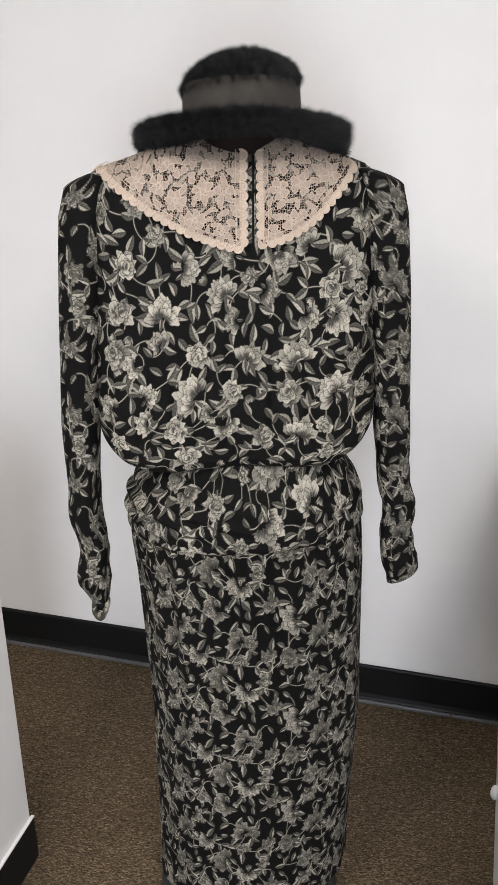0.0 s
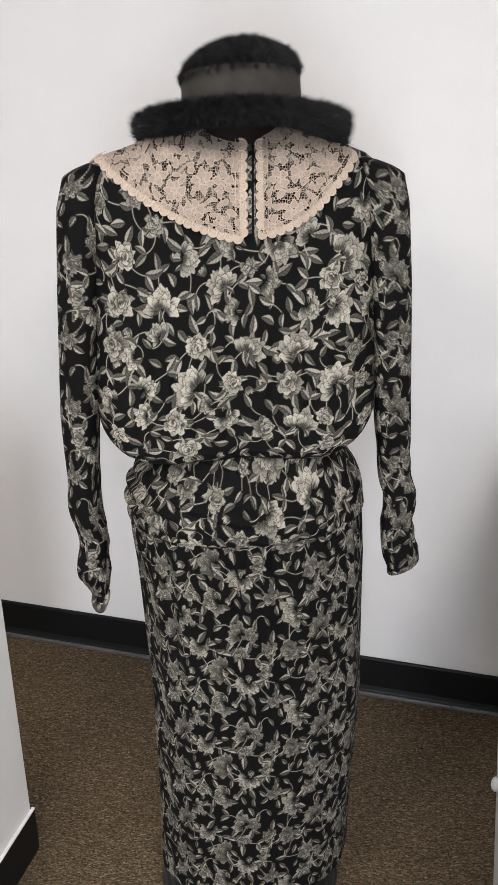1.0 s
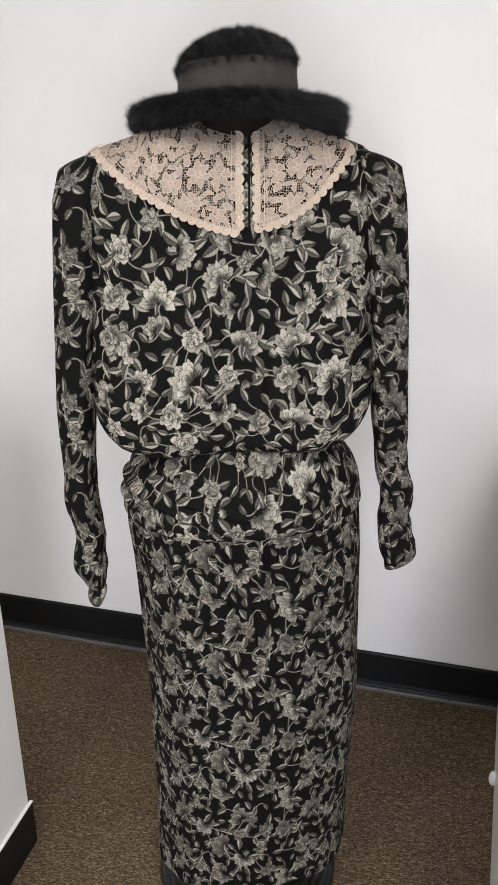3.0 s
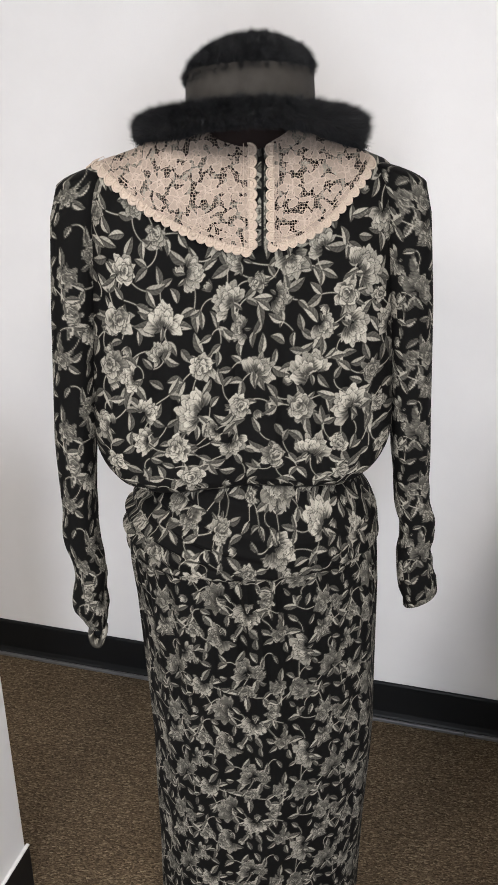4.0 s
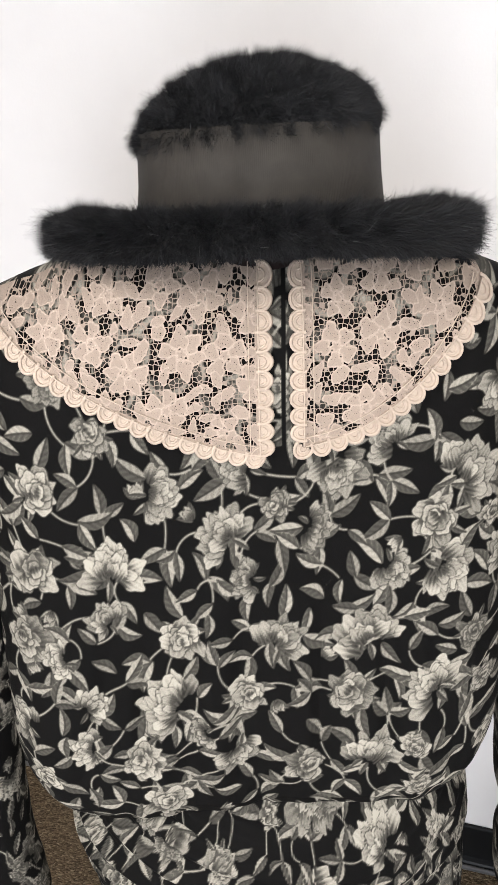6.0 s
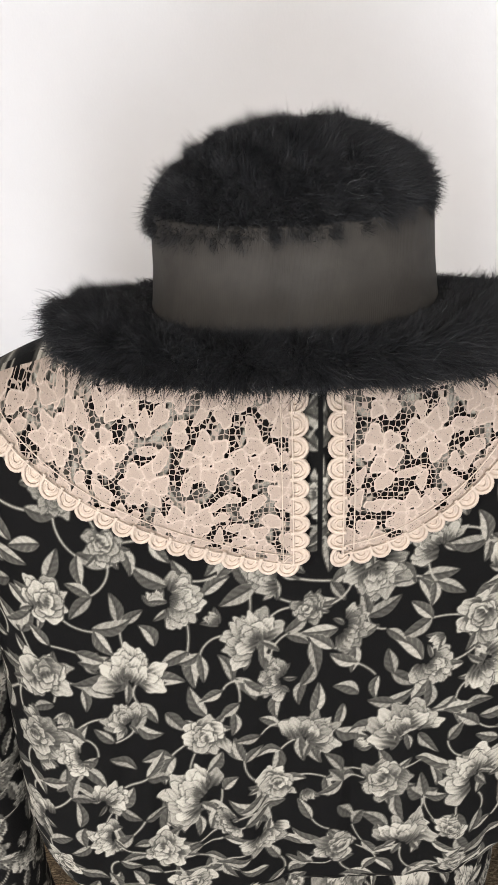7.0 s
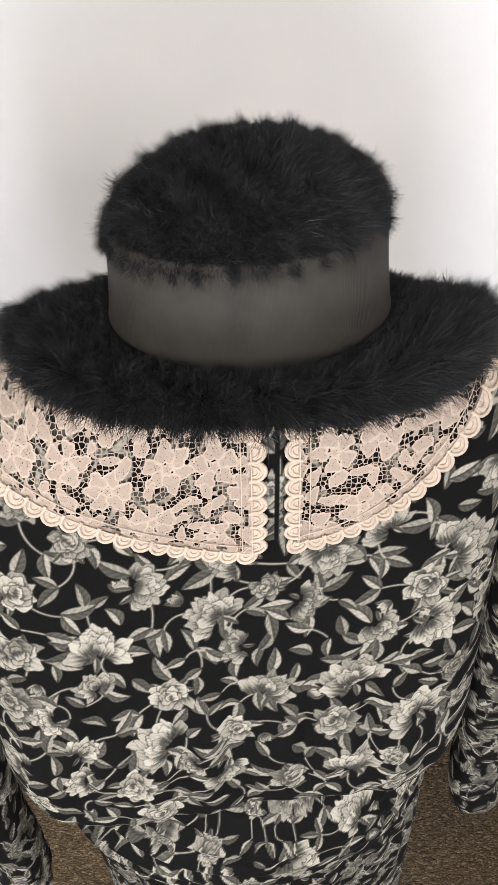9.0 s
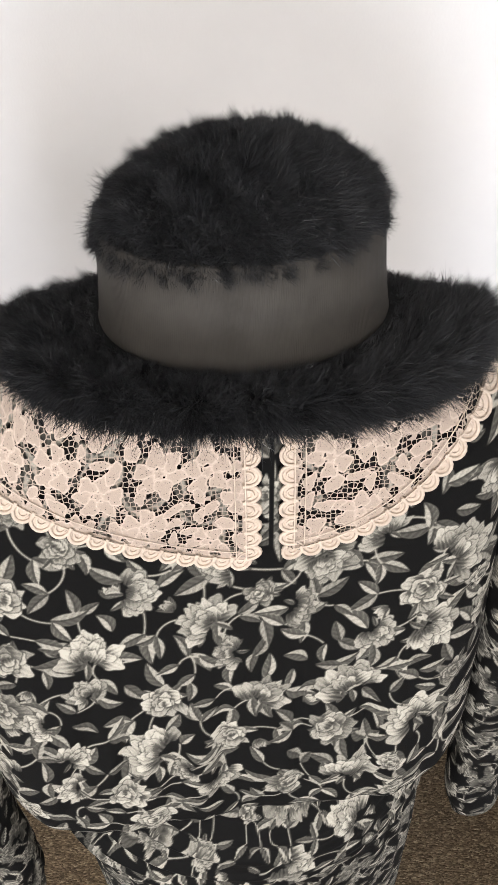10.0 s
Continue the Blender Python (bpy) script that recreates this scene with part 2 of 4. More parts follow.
# the wall behind the camera, with its window opening
bm = bmesh.new()
box(bm, -3.1, -0.55, -2.6, -2.48, 0, 2.6)
box(bm, 0.35, 3.2, -2.6, -2.48, 0, 2.6)
box(bm, -0.55, 0.35, -2.6, -2.48, 0, 0.55)
box(bm, -0.55, 0.35, -2.6, -2.48, 2.15, 2.6)
part("wall_front", bm, PAINT, None, "plain off-white painted wall with a window opening", category="wall", kind="structure")
win = tagged(new("window_1"), "plain white framed window", "window", kind="structure")
for b in ((-0.55, -0.5, -2.58, -2.5, 0.55, 2.15), (0.3, 0.35, -2.58, -2.5, 0.55, 2.15), (-0.5, 0.3, -2.58, -2.5, 0.55, 0.6), (-0.5, 0.3, -2.58, -2.5, 2.1, 2.15)):
    bm = bmesh.new()
    box(bm, *b, bevel=0.004)
    part("window_frame", bm, WHITE, win)
bm = bmesh.new()
box(bm, -0.5, 0.3, -2.545, -2.535, 0.6, 2.1)
pane = part("pane", bm, GLASS, win)
pane.visible_shadow = False

# invented fixtures, out of view, that go with the overhead fill
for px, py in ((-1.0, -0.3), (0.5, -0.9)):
    lamp = tagged(new("added_ceiling_panel"), "unseen rectangular white ceiling panel added as a light source", "ceiling light", "ceiling lights")
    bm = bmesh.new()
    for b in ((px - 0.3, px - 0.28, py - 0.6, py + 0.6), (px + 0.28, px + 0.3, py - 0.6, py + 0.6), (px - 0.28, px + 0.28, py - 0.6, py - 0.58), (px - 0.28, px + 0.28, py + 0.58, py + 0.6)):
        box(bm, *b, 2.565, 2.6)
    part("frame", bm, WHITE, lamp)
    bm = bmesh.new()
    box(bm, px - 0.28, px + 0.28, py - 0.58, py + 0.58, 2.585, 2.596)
    part("glow_sheet", bm, PANEL, lamp)


def baseboard(length, joints, label):
    """A black rubber cove base along x from 0, its face towards -y, with butt joints and a toe greyed for its sheen."""
    thing = tagged(new("baseboard"), label, "baseboard", kind="structure")
    cuts = [0.0, length]
    for a, b in zip(cuts, cuts[1:]):
        prof = [(0, 0), (-0.014, 0), (-0.014, 0.005), (-0.009, 0.013), (-0.006, 0.024), (-0.0055, 0.1045), (-0.004, 0.109), (0, 0.110)]
        bm = bmesh.new()
        ends = []
        for x in (a + 0.0006, b - 0.0006):
            ends.append([bm.verts.new((x, y, z)) for y, z in prof])
        for i in range(len(prof)):
            k = (i + 1) % len(prof)
            bm.faces.new((ends[0][i], ends[0][k], ends[1][k], ends[1][i]))
        bm.faces.new(ends[0])
        bm.faces.new(list(reversed(ends[1])))
        bmesh.ops.recalc_face_normals(bm, faces=bm.faces)
        part("strip", bm, RUBBER, thing)
    for a, b in zip([0.0, *joints], [*joints, length]):
        bm = bmesh.new()
        box(bm, a + 0.0006, b - 0.0006, -0.0215, -0.0143, 0, 0.011, bevel=0.003)
        part("toe", bm, EDGE, thing, "rubber toe coloured grey for its sheen")
    return thing


bb = baseboard(4.0, (1.2, 2.583), "black rubber cove baseboard, toe coloured grey for sheen")
bb.matrix_world = WALL @ pose(-2.0, -0.002, 0)


def partition():
    """A white partition end that stands out towards the camera, with a black base."""
    thing = tagged(new("partition_wall"), "white painted partition wall with black rubber base", "partition", kind="structure")
    bm = bmesh.new()
    box(bm, -0.12, 0, -2.2, 0, 0, 0.78, bevel=0.003)
    part("panel", bm, WHITE, thing)
    bm = bmesh.new()
    box(bm, 0.0004, 0.007, -2.2, 0.004, 0, 0.108, bevel=0.0015)
    part("base_strip", bm, RUBBER, thing, "black rubber base")
    bm = bmesh.new()
    box(bm, 0.0004, 0.0075, -2.2, 0.0045, 0.1082, 0.1125, bevel=0.001)
    part("cap", bm, WHITE, thing, "white cap line above the base")
    return thing


pw = partition()
pw.matrix_world = pose(-0.465, 1.432, 0, 0, 0, WALL_YAW)


def low_partition():
    """A white low partition that runs square to the back wall, with a rounded bumper at its foot."""
    thing = tagged(new("partition_wall"), "low white painted partition square to the wall", "partition", kind="structure")
    bm = bmesh.new()
    box(bm, 0, 0.05, -1.12, 0, 0, 0.8, bevel=0.004)
    part("panel", bm, PLASTIC, thing)
    bm = bmesh.new()
    box(bm, -0.006, 0.056, -1.125, 0, 0.8005, 0.825, bevel=0.005)
    part("top_rail", bm, PLASTIC, thing)
    bm = bmesh.new()
    bmesh.ops.create_uvsphere(bm, u_segments=16, v_segments=10, radius=0.014)
    bmesh.ops.scale(bm, vec=(0.75, 1.0, 1.3), verts=bm.verts)
    bmesh.ops.translate(bm, vec=(-0.004, -0.27, 0.035), verts=bm.verts)
    part("bumper", bm, PLASTIC, thing, "white rounded bumper", True)
    return thing


lp = low_partition()
lp.matrix_world = WALL @ pose(0.701, -0.024, 0)


# ---- the print ----
TALL = 1.22   # the print is drawn out along the cloth


class Fabric:
    """A stretch of printed cloth, size w x h metres at cells of c metres; tone 0 is the black ground. wrap: it repeats."""

    def __init__(self, x0, z0, w, h, c, wrap, seed, leafy=0.95):
        self.leafy = leafy
        self.x0, self.z0, self.c, self.wrap = x0, z0, c, wrap
        self.nx, self.nz = int(round(w / c)), int(round(h / c))
        self.w, self.h = self.nx * c, self.nz * c
        self.ink = np.zeros((self.nz, self.nx))
        self.rng = np.random.RandomState(seed)

    def patch(self, x, z, r):
        i0, i1 = int((z - r - self.z0) / self.c), int((z + r - self.z0) / self.c) + 1
        j0, j1 = int((x - r - self.x0) / self.c), int((x + r - self.x0) / self.c) + 1
        ii, jj = np.arange(i0, i1), np.arange(j0, j1)
        if self.wrap:
            wi, wj = ii % self.nz, jj % self.nx
        else:
            ii = ii[(ii >= 0) & (ii < self.nz)]
            jj = jj[(jj >= 0) & (jj < self.nx)]
            wi, wj = ii, jj
        if not len(ii) or not len(jj):
            return None
        gx, gz = np.meshgrid((jj + 0.5) * self.c + self.x0 - x, (ii + 0.5) * self.c + self.z0 - z)
        return gx, gz, np.ix_(wi, wj)

    def lay(self, where, mask, tone):
        old = self.ink[where]
        self.ink[where] = old * (1 - mask) + tone * mask

    def free(self, x, z, r):
        p = self.patch(x, z, r)
        return p is not None and p[0].shape[0] > 2 and self.ink[p[2]].mean() < 0.05

    def stem(self, x, z, angle, length, bend):
        n = max(6, int(length / 0.0012))
        a = angle
        for k in range(n):
            x, z = x + math.cos(a) * length / n, z + math.sin(a) * length / n
            a += bend / n
            p = self.patch(x, z, 0.0026)
            if p:
                d = np.hypot(p[0], p[1])
                self.lay(p[2], np.clip((0.00125 - d) / 0.0007, 0, 1), 0.74)
        return x, z, a

    def leaf(self, x, z, angle, length, width):
        """A pointed leaf from its foot at x, z, with light edges, a rib and one dark, hatched half."""
        rng = self.rng
        length, width = length * self.leafy, width * self.leafy
        cx, cz = x + math.cos(angle) * length / 2, z + math.sin(angle) * length / 2
        p = self.patch(cx, cz, length * 0.66)
        if not p:
            return
        s = (p[0] * math.cos(angle) + p[1] * math.sin(angle)) / length + 0.5
        width = width * 0.88
        t = (-p[0] * math.sin(angle) + p[1] * math.cos(angle)) / width
        curl = rng.uniform(-1.5, 1.5)
        t = t + curl * (s - 0.5) ** 2 - curl * 0.1
        half = 0.5 * np.sin(np.pi * np.clip(s, 0, 1) ** 0.85) ** 0.9 * (1.1 - 0.25 * s)
        edge = (half - np.abs(t)) * width
        mask = np.clip(edge / 0.0006, 0, 1) * ((s > 0) & (s < 1))
        flip = 1 if rng.rand() < 0.5 else -1
        veins = np.sin((s * 5.0 - np.abs(t) * 2.2) * 2 * np.pi + rng.uniform(0, 6))
        tone = np.where(t * flip > 0, 0.78 + 0.06 * veins, 0.46 + 0.09 * veins)
        line = np.clip(1.4 - edge / 0.0007, 0, 1)
        tone = tone * (1 - line) + 0.92 * line
        line = np.clip(1.4 - np.abs(t) * width / 0.0005, 0, 1)
        tone = tone * (1 - line) + 0.20 * line
        self.lay(p[2], mask, np.clip(tone, 0.06, 1) * rng.uniform(0.78, 1.0))

    def petal(self, x, z, angle, r, wide, tone):
        """One petal that opens towards angle: a pale lip with a dark line round it, and hatching in its throat."""
        rng = self.rng
        p = self.patch(x, z, r * 1.5)
        if not p:
            return
        a = p[0] * math.cos(angle) + p[1] * math.sin(angle)
        b = (-p[0] * math.sin(angle) + p[1] * math.cos(angle)) / wide
        th = np.arctan2(b, a)
        ph = rng.uniform(0, 6.28)
        rim = r * (1 + 0.10 * np.sin(2 * th + ph) + 0.08 * np.sin(5 * th + 2 * ph) + 0.14 * np.exp(-(th / 0.3) ** 2))
        edge = rim - np.hypot(a, b)
        self.lay(p[2], np.clip((edge + 0.0006) / 0.0005, 0, 1) * (a > -0.2 * r), 0.30)
        mask = np.clip(edge / 0.0005, 0, 1)
        k = np.clip(a / r * 0.5 + 0.5, 0, 1)
        hatch = np.sin(b / r * rng.uniform(9, 14) + 2 * a / r + ph)
        shade = 0.34 + 0.46 * smoothstep(0.1, 0.8, k) + 0.17 * hatch * (1.1 - k)
        lip = np.clip(1.5 - edge / 0.0009, 0, 1) * (k > 0.4)
        shade = shade * (1 - lip) + 0.98 * lip
        self.lay(p[2], mask, np.clip(shade * tone * rng.uniform(0.80, 1.10), 0.05, 1))

    def rose(self, x, z, r, turn=None, tone=1.0):
        """A full-blown rose: a ragged cup of long folded petals seen from the side, or one half open towards us."""
        rng = self.rng
        turn = rng.uniform(0, 6.28) if turn is None else turn
        tone = tone * rng.uniform(0.82, 1.05)
        for k in range(3):
            a = turn + 3.14 + (k - 1) * 0.9 + rng.uniform(-0.4, 0.4)
            self.leaf(x + math.cos(a) * r * 0.55, z + math.sin(a) * r * 0.55, a, r * rng.uniform(0.7, 1.1), r * 0.42)
        if rng.rand() < 0.62:
            fx, fz = x - math.cos(turn) * r * 0.55, z - math.sin(turn) * r * 0.55
            rows = ((7, 1.75, 1.02, 0.50, 0.62), (6, 1.30, 0.84, 0.44, 0.60), (5, 0.95, 0.62, 0.38, 0.62), (3, 0.5, 0.42, 0.30, 0.62))
            for n, spread, d, size, wide in rows:
                order = list(range(n))
                rng.shuffle(order)
                for k in order:
                    a = turn + spread * (2 * (k + 0.5) / n - 1) + rng.uniform(-0.2, 0.2)
                    q = d * r * rng.uniform(0.82, 1.15) * (1.0 - 0.10 * abs(a - turn))
                    self.petal(fx + math.cos(a) * q, fz + math.sin(a) * q, a + rng.uniform(-0.4, 0.4), r * size * rng.uniform(0.75, 1.2), wide * rng.uniform(0.8, 1.3), tone)
            return
        hx, hz = x + math.cos(turn) * r * 0.2, z + math.sin(turn) * r * 0.2
        for ring, (n, d, size, wide) in enumerate(((8, 0.66, 0.40, 0.75), (6, 0.44, 0.34, 0.9), (4, 0.24, 0.30, 1.0), (2, 0.08, 0.22, 1.3))):
            f = ring / 3.0
            order = list(range(n))
            rng.shuffle(order)
            for k in order:
                a = turn + ring * 0.7 + k * 6.283 / n + rng.uniform(-0.45, 0.45)
                q = d * r * rng.uniform(0.72, 1.22)
                self.petal(x + (hx - x) * f + math.cos(a) * q, z + (hz - z) * f + math.sin(a) * q, a + rng.uniform(-0.7, 0.7), r * size * rng.uniform(0.7, 1.25), wide * rng.uniform(0.75, 1.35), tone)

    def bud(self, x, z, r, angle):
        """A closed bud between two leaves."""
        self.leaf(x, z, angle + 0.6, r * 2.0, r * 0.9)
        self.leaf(x, z, angle - 0.6, r * 2.0, r * 0.9)
        for turn, reach in ((0.25, 0.9), (-0.3, 0.85), (0.0, 0.7)):
            self.petal(x + math.cos(angle + turn) * r * reach, z + math.sin(angle + turn) * r * reach, angle + turn, r * 0.6, 0.6, 0.95)

    def spray(self, x, z, r):
        """The stem and leaves of a rose."""
        rng = self.rng
        a0 = rng.uniform(0, 6.28)
        n = 3 if r > 0.013 else 2
        for k in range(n):
            a = a0 + k * 6.28 / n + rng.uniform(-0.5, 0.5)
            lx, lz = x + math.cos(a) * r * 0.8, z + math.sin(a) * r * 0.8
            size = rng.uniform(0.85, 1.15)
            if rng.rand() < 0.5:
                lx, lz, a = self.stem(lx, lz, a, rng.uniform(0.014, 0.030), rng.uniform(-1.4, 1.4))
                self.leaf(lx, lz, a + 0.35, 0.026 * size, 0.0122 * size)
                self.leaf(lx, lz, a - 0.9, 0.021 * size, 0.0105 * size)
            else:
                self.leaf(lx, lz, a + rng.uniform(-0.4, 0.4), 0.027 * size, 0.0128 * size)

    def fill(self, tries, clear=0.0098):
        """Sprigs, leaves and buds in the bare ground that is left."""
        rng = self.rng
        for _ in range(tries):
            x, z = self.x0 + rng.rand() * self.w, self.z0 + rng.rand() * self.h
            if not self.free(x, z, clear):
                continue
            a = rng.uniform(0, 6.28)
            kind = rng.rand()
            if kind < 0.4:
                x2, z2, a2 = self.stem(x, z, a, 0.017, rng.uniform(-1.8, 1.8))
                self.leaf(x2, z2, a2, 0.024, 0.0115)
                self.leaf(x, z, a + 2.4, 0.020, 0.0100)
            elif kind < 0.85:
                self.leaf(x - math.cos(a) * 0.011, z - math.sin(a) * 0.011, a, rng.uniform(0.020, 0.027), rng.uniform(0.010, 0.013))
            else:
                self.bud(x, z, 0.0075, a)

    def bleed(self):
        """The ink spreads a little into the threads beside it."""
        for axis in (0, 1):
            self.ink = 0.70 * self.ink + 0.15 * (np.roll(self.ink, 1, axis) + np.roll(self.ink, -1, axis))

    def tone(self, x, z):
        """The print's tone at arrays of places."""
        fi, fj = (z - self.z0) / self.c - 0.5, (x - self.x0) / self.c - 0.5
        i, j = np.floor(fi).astype(int), np.floor(fj).astype(int)
        a, b = fi - i, fj - j
        if self.wrap:
            ii, jj, i2, j2 = i % self.nz, j % self.nx, (i + 1) % self.nz, (j + 1) % self.nx
        else:
            ii, jj = np.clip(i, 0, self.nz - 1), np.clip(j, 0, self.nx - 1)
            i2, j2 = np.clip(i + 1, 0, self.nz - 1), np.clip(j + 1, 0, self.nx - 1)
        k = self.ink
        return (k[ii, jj] * (1 - a) * (1 - b) + k[i2, jj] * a * (1 - b) + k[ii, j2] * (1 - a) * b + k[i2, j2] * a * b)


def skirt_print():
    """The repeat of the cloth: 0.25 m wide, 0.203 m high, half-dropped."""
    f = Fabric(0, 0, 0.25, 0.203 / TALL, 0.0005, True, 5, 0.80)
    roses = ((0, 0, 0.0195), (0.046, -0.035, 0.0165), (-0.002, -0.071, 0.0175), (0.035, -0.129, 0.0165), (0.040, -0.171, 0.0115),
             (0.078, -0.007, 0.0125), (0.092, -0.064, 0.0145), (0.060, -0.135, 0.0115), (0.037, 0.030, 0.0110), (0.088, 0.040, 0.0130))
    spots = [(x + d * 0.125, (z + d * 0.1015) / TALL, r * 0.92) for d in (0, 1) for x, z, r in roses]
    for x, z, r in spots:
        f.spray(x, z, r)
    f.fill(700, 0.0104)
    for x, z, r in spots:
        f.rose(x, z, r, None, 0.86)
    return f


def bodice_print():
    """The same cloth cut for the back of the bodice."""
    f = Fabric(-0.30, 0.93 / TALL, 0.56, 0.60 / TALL, 0.0005, False, 11)
    upper = ((-0.156, 1.377, 12), (-0.128, 1.341, 13), (-0.084, 1.293, 16), (-0.042, 1.261, 17), (-0.028, 1.312, 14), (-0.002, 1.281, 11),
             (0.028, 1.26, 13), (0.043, 1.301, 16), (0.076, 1.33, 15), (0.138, 1.299, 20), (0.115, 1.261, 17), (0.157, 1.258, 10), (0.16, 1.353, 15),
             (0.168, 1.226, 12), (-0.182, 1.236, 19), (-0.122, 1.238, 18), (-0.131, 1.194, 12), (-0.172, 1.299, 16), (0.181, 1.403, 15), (-0.21, 1.37, 16))
    lower = ((-0.074, 1.173, 16), (0.002, 1.169, 17), (-0.027, 1.22, 12), (0.066, 1.171, 20), (0.126, 1.215, 17), (0.085, 1.219, 13), (0.148, 1.161, 13),
             (-0.192, 1.175, 17), (-0.17, 1.157, 12), (-0.146, 1.114, 13), (-0.09, 1.114, 21), (-0.027, 1.113, 15), (0.054, 1.112, 18), (0.115, 1.117, 18),
             (0.16, 1.111, 12), (-0.11, 1.057, 18), (-0.035, 1.053, 14), (-0.064, 1.079, 10), (0.072, 1.051, 18), (0.02, 1.036, 17), (0.106, 1.058, 12),
             (-0.093, 1.003, 18), (-0.156, 1.07, 13), (0.11, 1.008, 12), (-0.206, 1.09, 14), (0.0, 1.365, 13), (0.17, 1.04, 13), (-0.19, 1.03, 14))
    spots = [(x, z / TALL, r * 0.00100) for x, z, r in upper + lower]
    for k in range(12):
        spots.append((-0.24 + 0.042 * k, (1.43 + 0.03 * (k % 2)) / TALL, 0.014))
    for x, z, r in spots:
        f.spray(x, z, r)
    f.fill(3200, 0.0090)
    for x, z, r in spots:
        f.rose(x, z, r)
    f.bleed()
    return f


def yoke_print():
    """The cloth of the draped hip yoke, laid on the slant."""
    f = Fabric(-0.34, 0.83 / TALL, 0.68, 0.25 / TALL, 0.0005, False, 17)
    spots = [(0.048, 0.989, 23), (-0.044, 0.946, 17), (0.102, 0.948, 20), (0.04, 0.908, 20), (-0.152, 0.898, 18), (0.148, 0.858, 17), (-0.087, 0.861, 18),
             (-0.094, 0.951, 13), (-0.122, 0.974, 14), (0.165, 0.921, 13), (-0.007, 0.878, 13), (-0.184, 0.927, 15), (0.202, 0.877, 13), (0.048, 0.866, 13),
             (0.002, 0.987, 10), (0.097, 0.996, 12), (0.149, 0.988, 11), (-0.23, 0.9, 16), (-0.22, 0.97, 14), (0.24, 0.93, 15), (-0.28, 0.94, 15), (0.29, 0.9, 15)]
    for x, z, r in spots:
        f.spray(x, z / TALL, r / 1000)
    f.fill(1500, 0.0090)
    for x, z, r in spots:
        f.rose(x, z / TALL, r / 1000)
    return f


TILE = skirt_print()
YOKE = yoke_print()
BACK = bodice_print()

# ---- the dress ----
dress = tagged(new("dress"), "long black rose-print dress with cream lace collar on mannequin", "dress")
CX, CY = -0.02, 1.335


def ripple(x, z, seed, sx, sz):
    """A smooth uneven field, about -1 to 1."""
    rng = np.random.RandomState(seed)
    out = np.zeros_like(x)
    for k in range(7):
        a, b, c, d = rng.uniform(0.5, 1.6), rng.uniform(-1, 1), rng.uniform(0, 6.28), rng.uniform(0.5, 1.0)
        out += d * np.sin(a * x / sx * 6.28 + b * z / sz * 6.28 + c)
    return out / 3.2


def bodice_top(x):
    """Height of the shoulder line at x: neck, slope and padded shoulder."""
    a = np.abs(x - CX)
    return np.interp(a, [0, 0.03, 0.06, 0.075, 0.095, 0.13, 0.16, 0.185, 0.2, 0.215, 0.244], [1.450, 1.451, 1.457, 1.459, 1.454, 1.440, 1.430, 1.420, 1.408, 1.392, 1.36])


def bodice_half(z):
    return np.interp(z, [0.955, 0.975, 0.995, 1.010, 1.022, 1.034, 1.05, 1.15, 1.24, 1.32, 1.37, 1.41, 1.48], [0.186, 0.198, 0.205, 0.209, 0.211, 0.212, 0.213, 0.212, 0.208, 0.205, 0.206, 0.210, 0.212])


def back_depth(x, z):
    """How far the back (or front) of the bodice stands off its middle plane."""
    u = np.clip(np.abs(x - CX) / bodice_half(z), 0, 1)
    d = np.interp(z, [0.95, 0.966, 0.978, 0.992, 1.06, 1.12, 1.18, 1.25, 1.31, 1.36], [0.080, 0.112, 0.122, 0.125, 0.120, 0.110, 0.102, 0.094, 0.091, 0.092]) * (1 - u ** 9) ** 0.5
    top = bodice_top(x)
    k = np.clip((z - 1.15) / (top - 1.15), 0, 1)
    d = d * (1 - k ** 7) ** 0.5 * (1 - 0.10 * k ** 2)
    gather = smoothstep(1.30, 1.0, z)
    folds = 0.0040 * gather * ripple(x, z, 3, 0.075, 0.9) + 0.0016 * gather * ripple(x, z, 8, 0.03, 0.5)
    yoke = 0.0028 * smoothstep(1.36, 1.2, z) * ripple(x, z, 5, 0.16, 0.5)
    for x0, deep, wide, slant in ((-0.034, 0.010, 0.007, 0.02), (0.085, 0.011, 0.007, -0.02), (-0.115, 0.009, 0.008, 0.12), (0.03, 0.007, 0.006, 0.0), (0.135, 0.009, 0.008, -0.14), (-0.155, 0.009, 0.009, 0.22), (-0.075, 0.005, 0.006, 0.05), (0.16, 0.007, 0.008, -0.25)):
        folds = folds - 0.65 * deep * np.exp(-((x - x0 - slant * (z - 1.05)) / wide) ** 2) * smoothstep(1.23, 1.08, z) * (0.14 + 0.8 * smoothstep(0.985, 1.06, z))
    return d + (folds + yoke) * (1 - u ** 4) * (1 - k ** 7)


def slew(x):
    """The form is turned a little on its pole: how far a place at x stands back from square."""
    return 0.085 * (x - CX)


def back_y(x, z):
    return CY - back_depth(x, z) + slew(x)


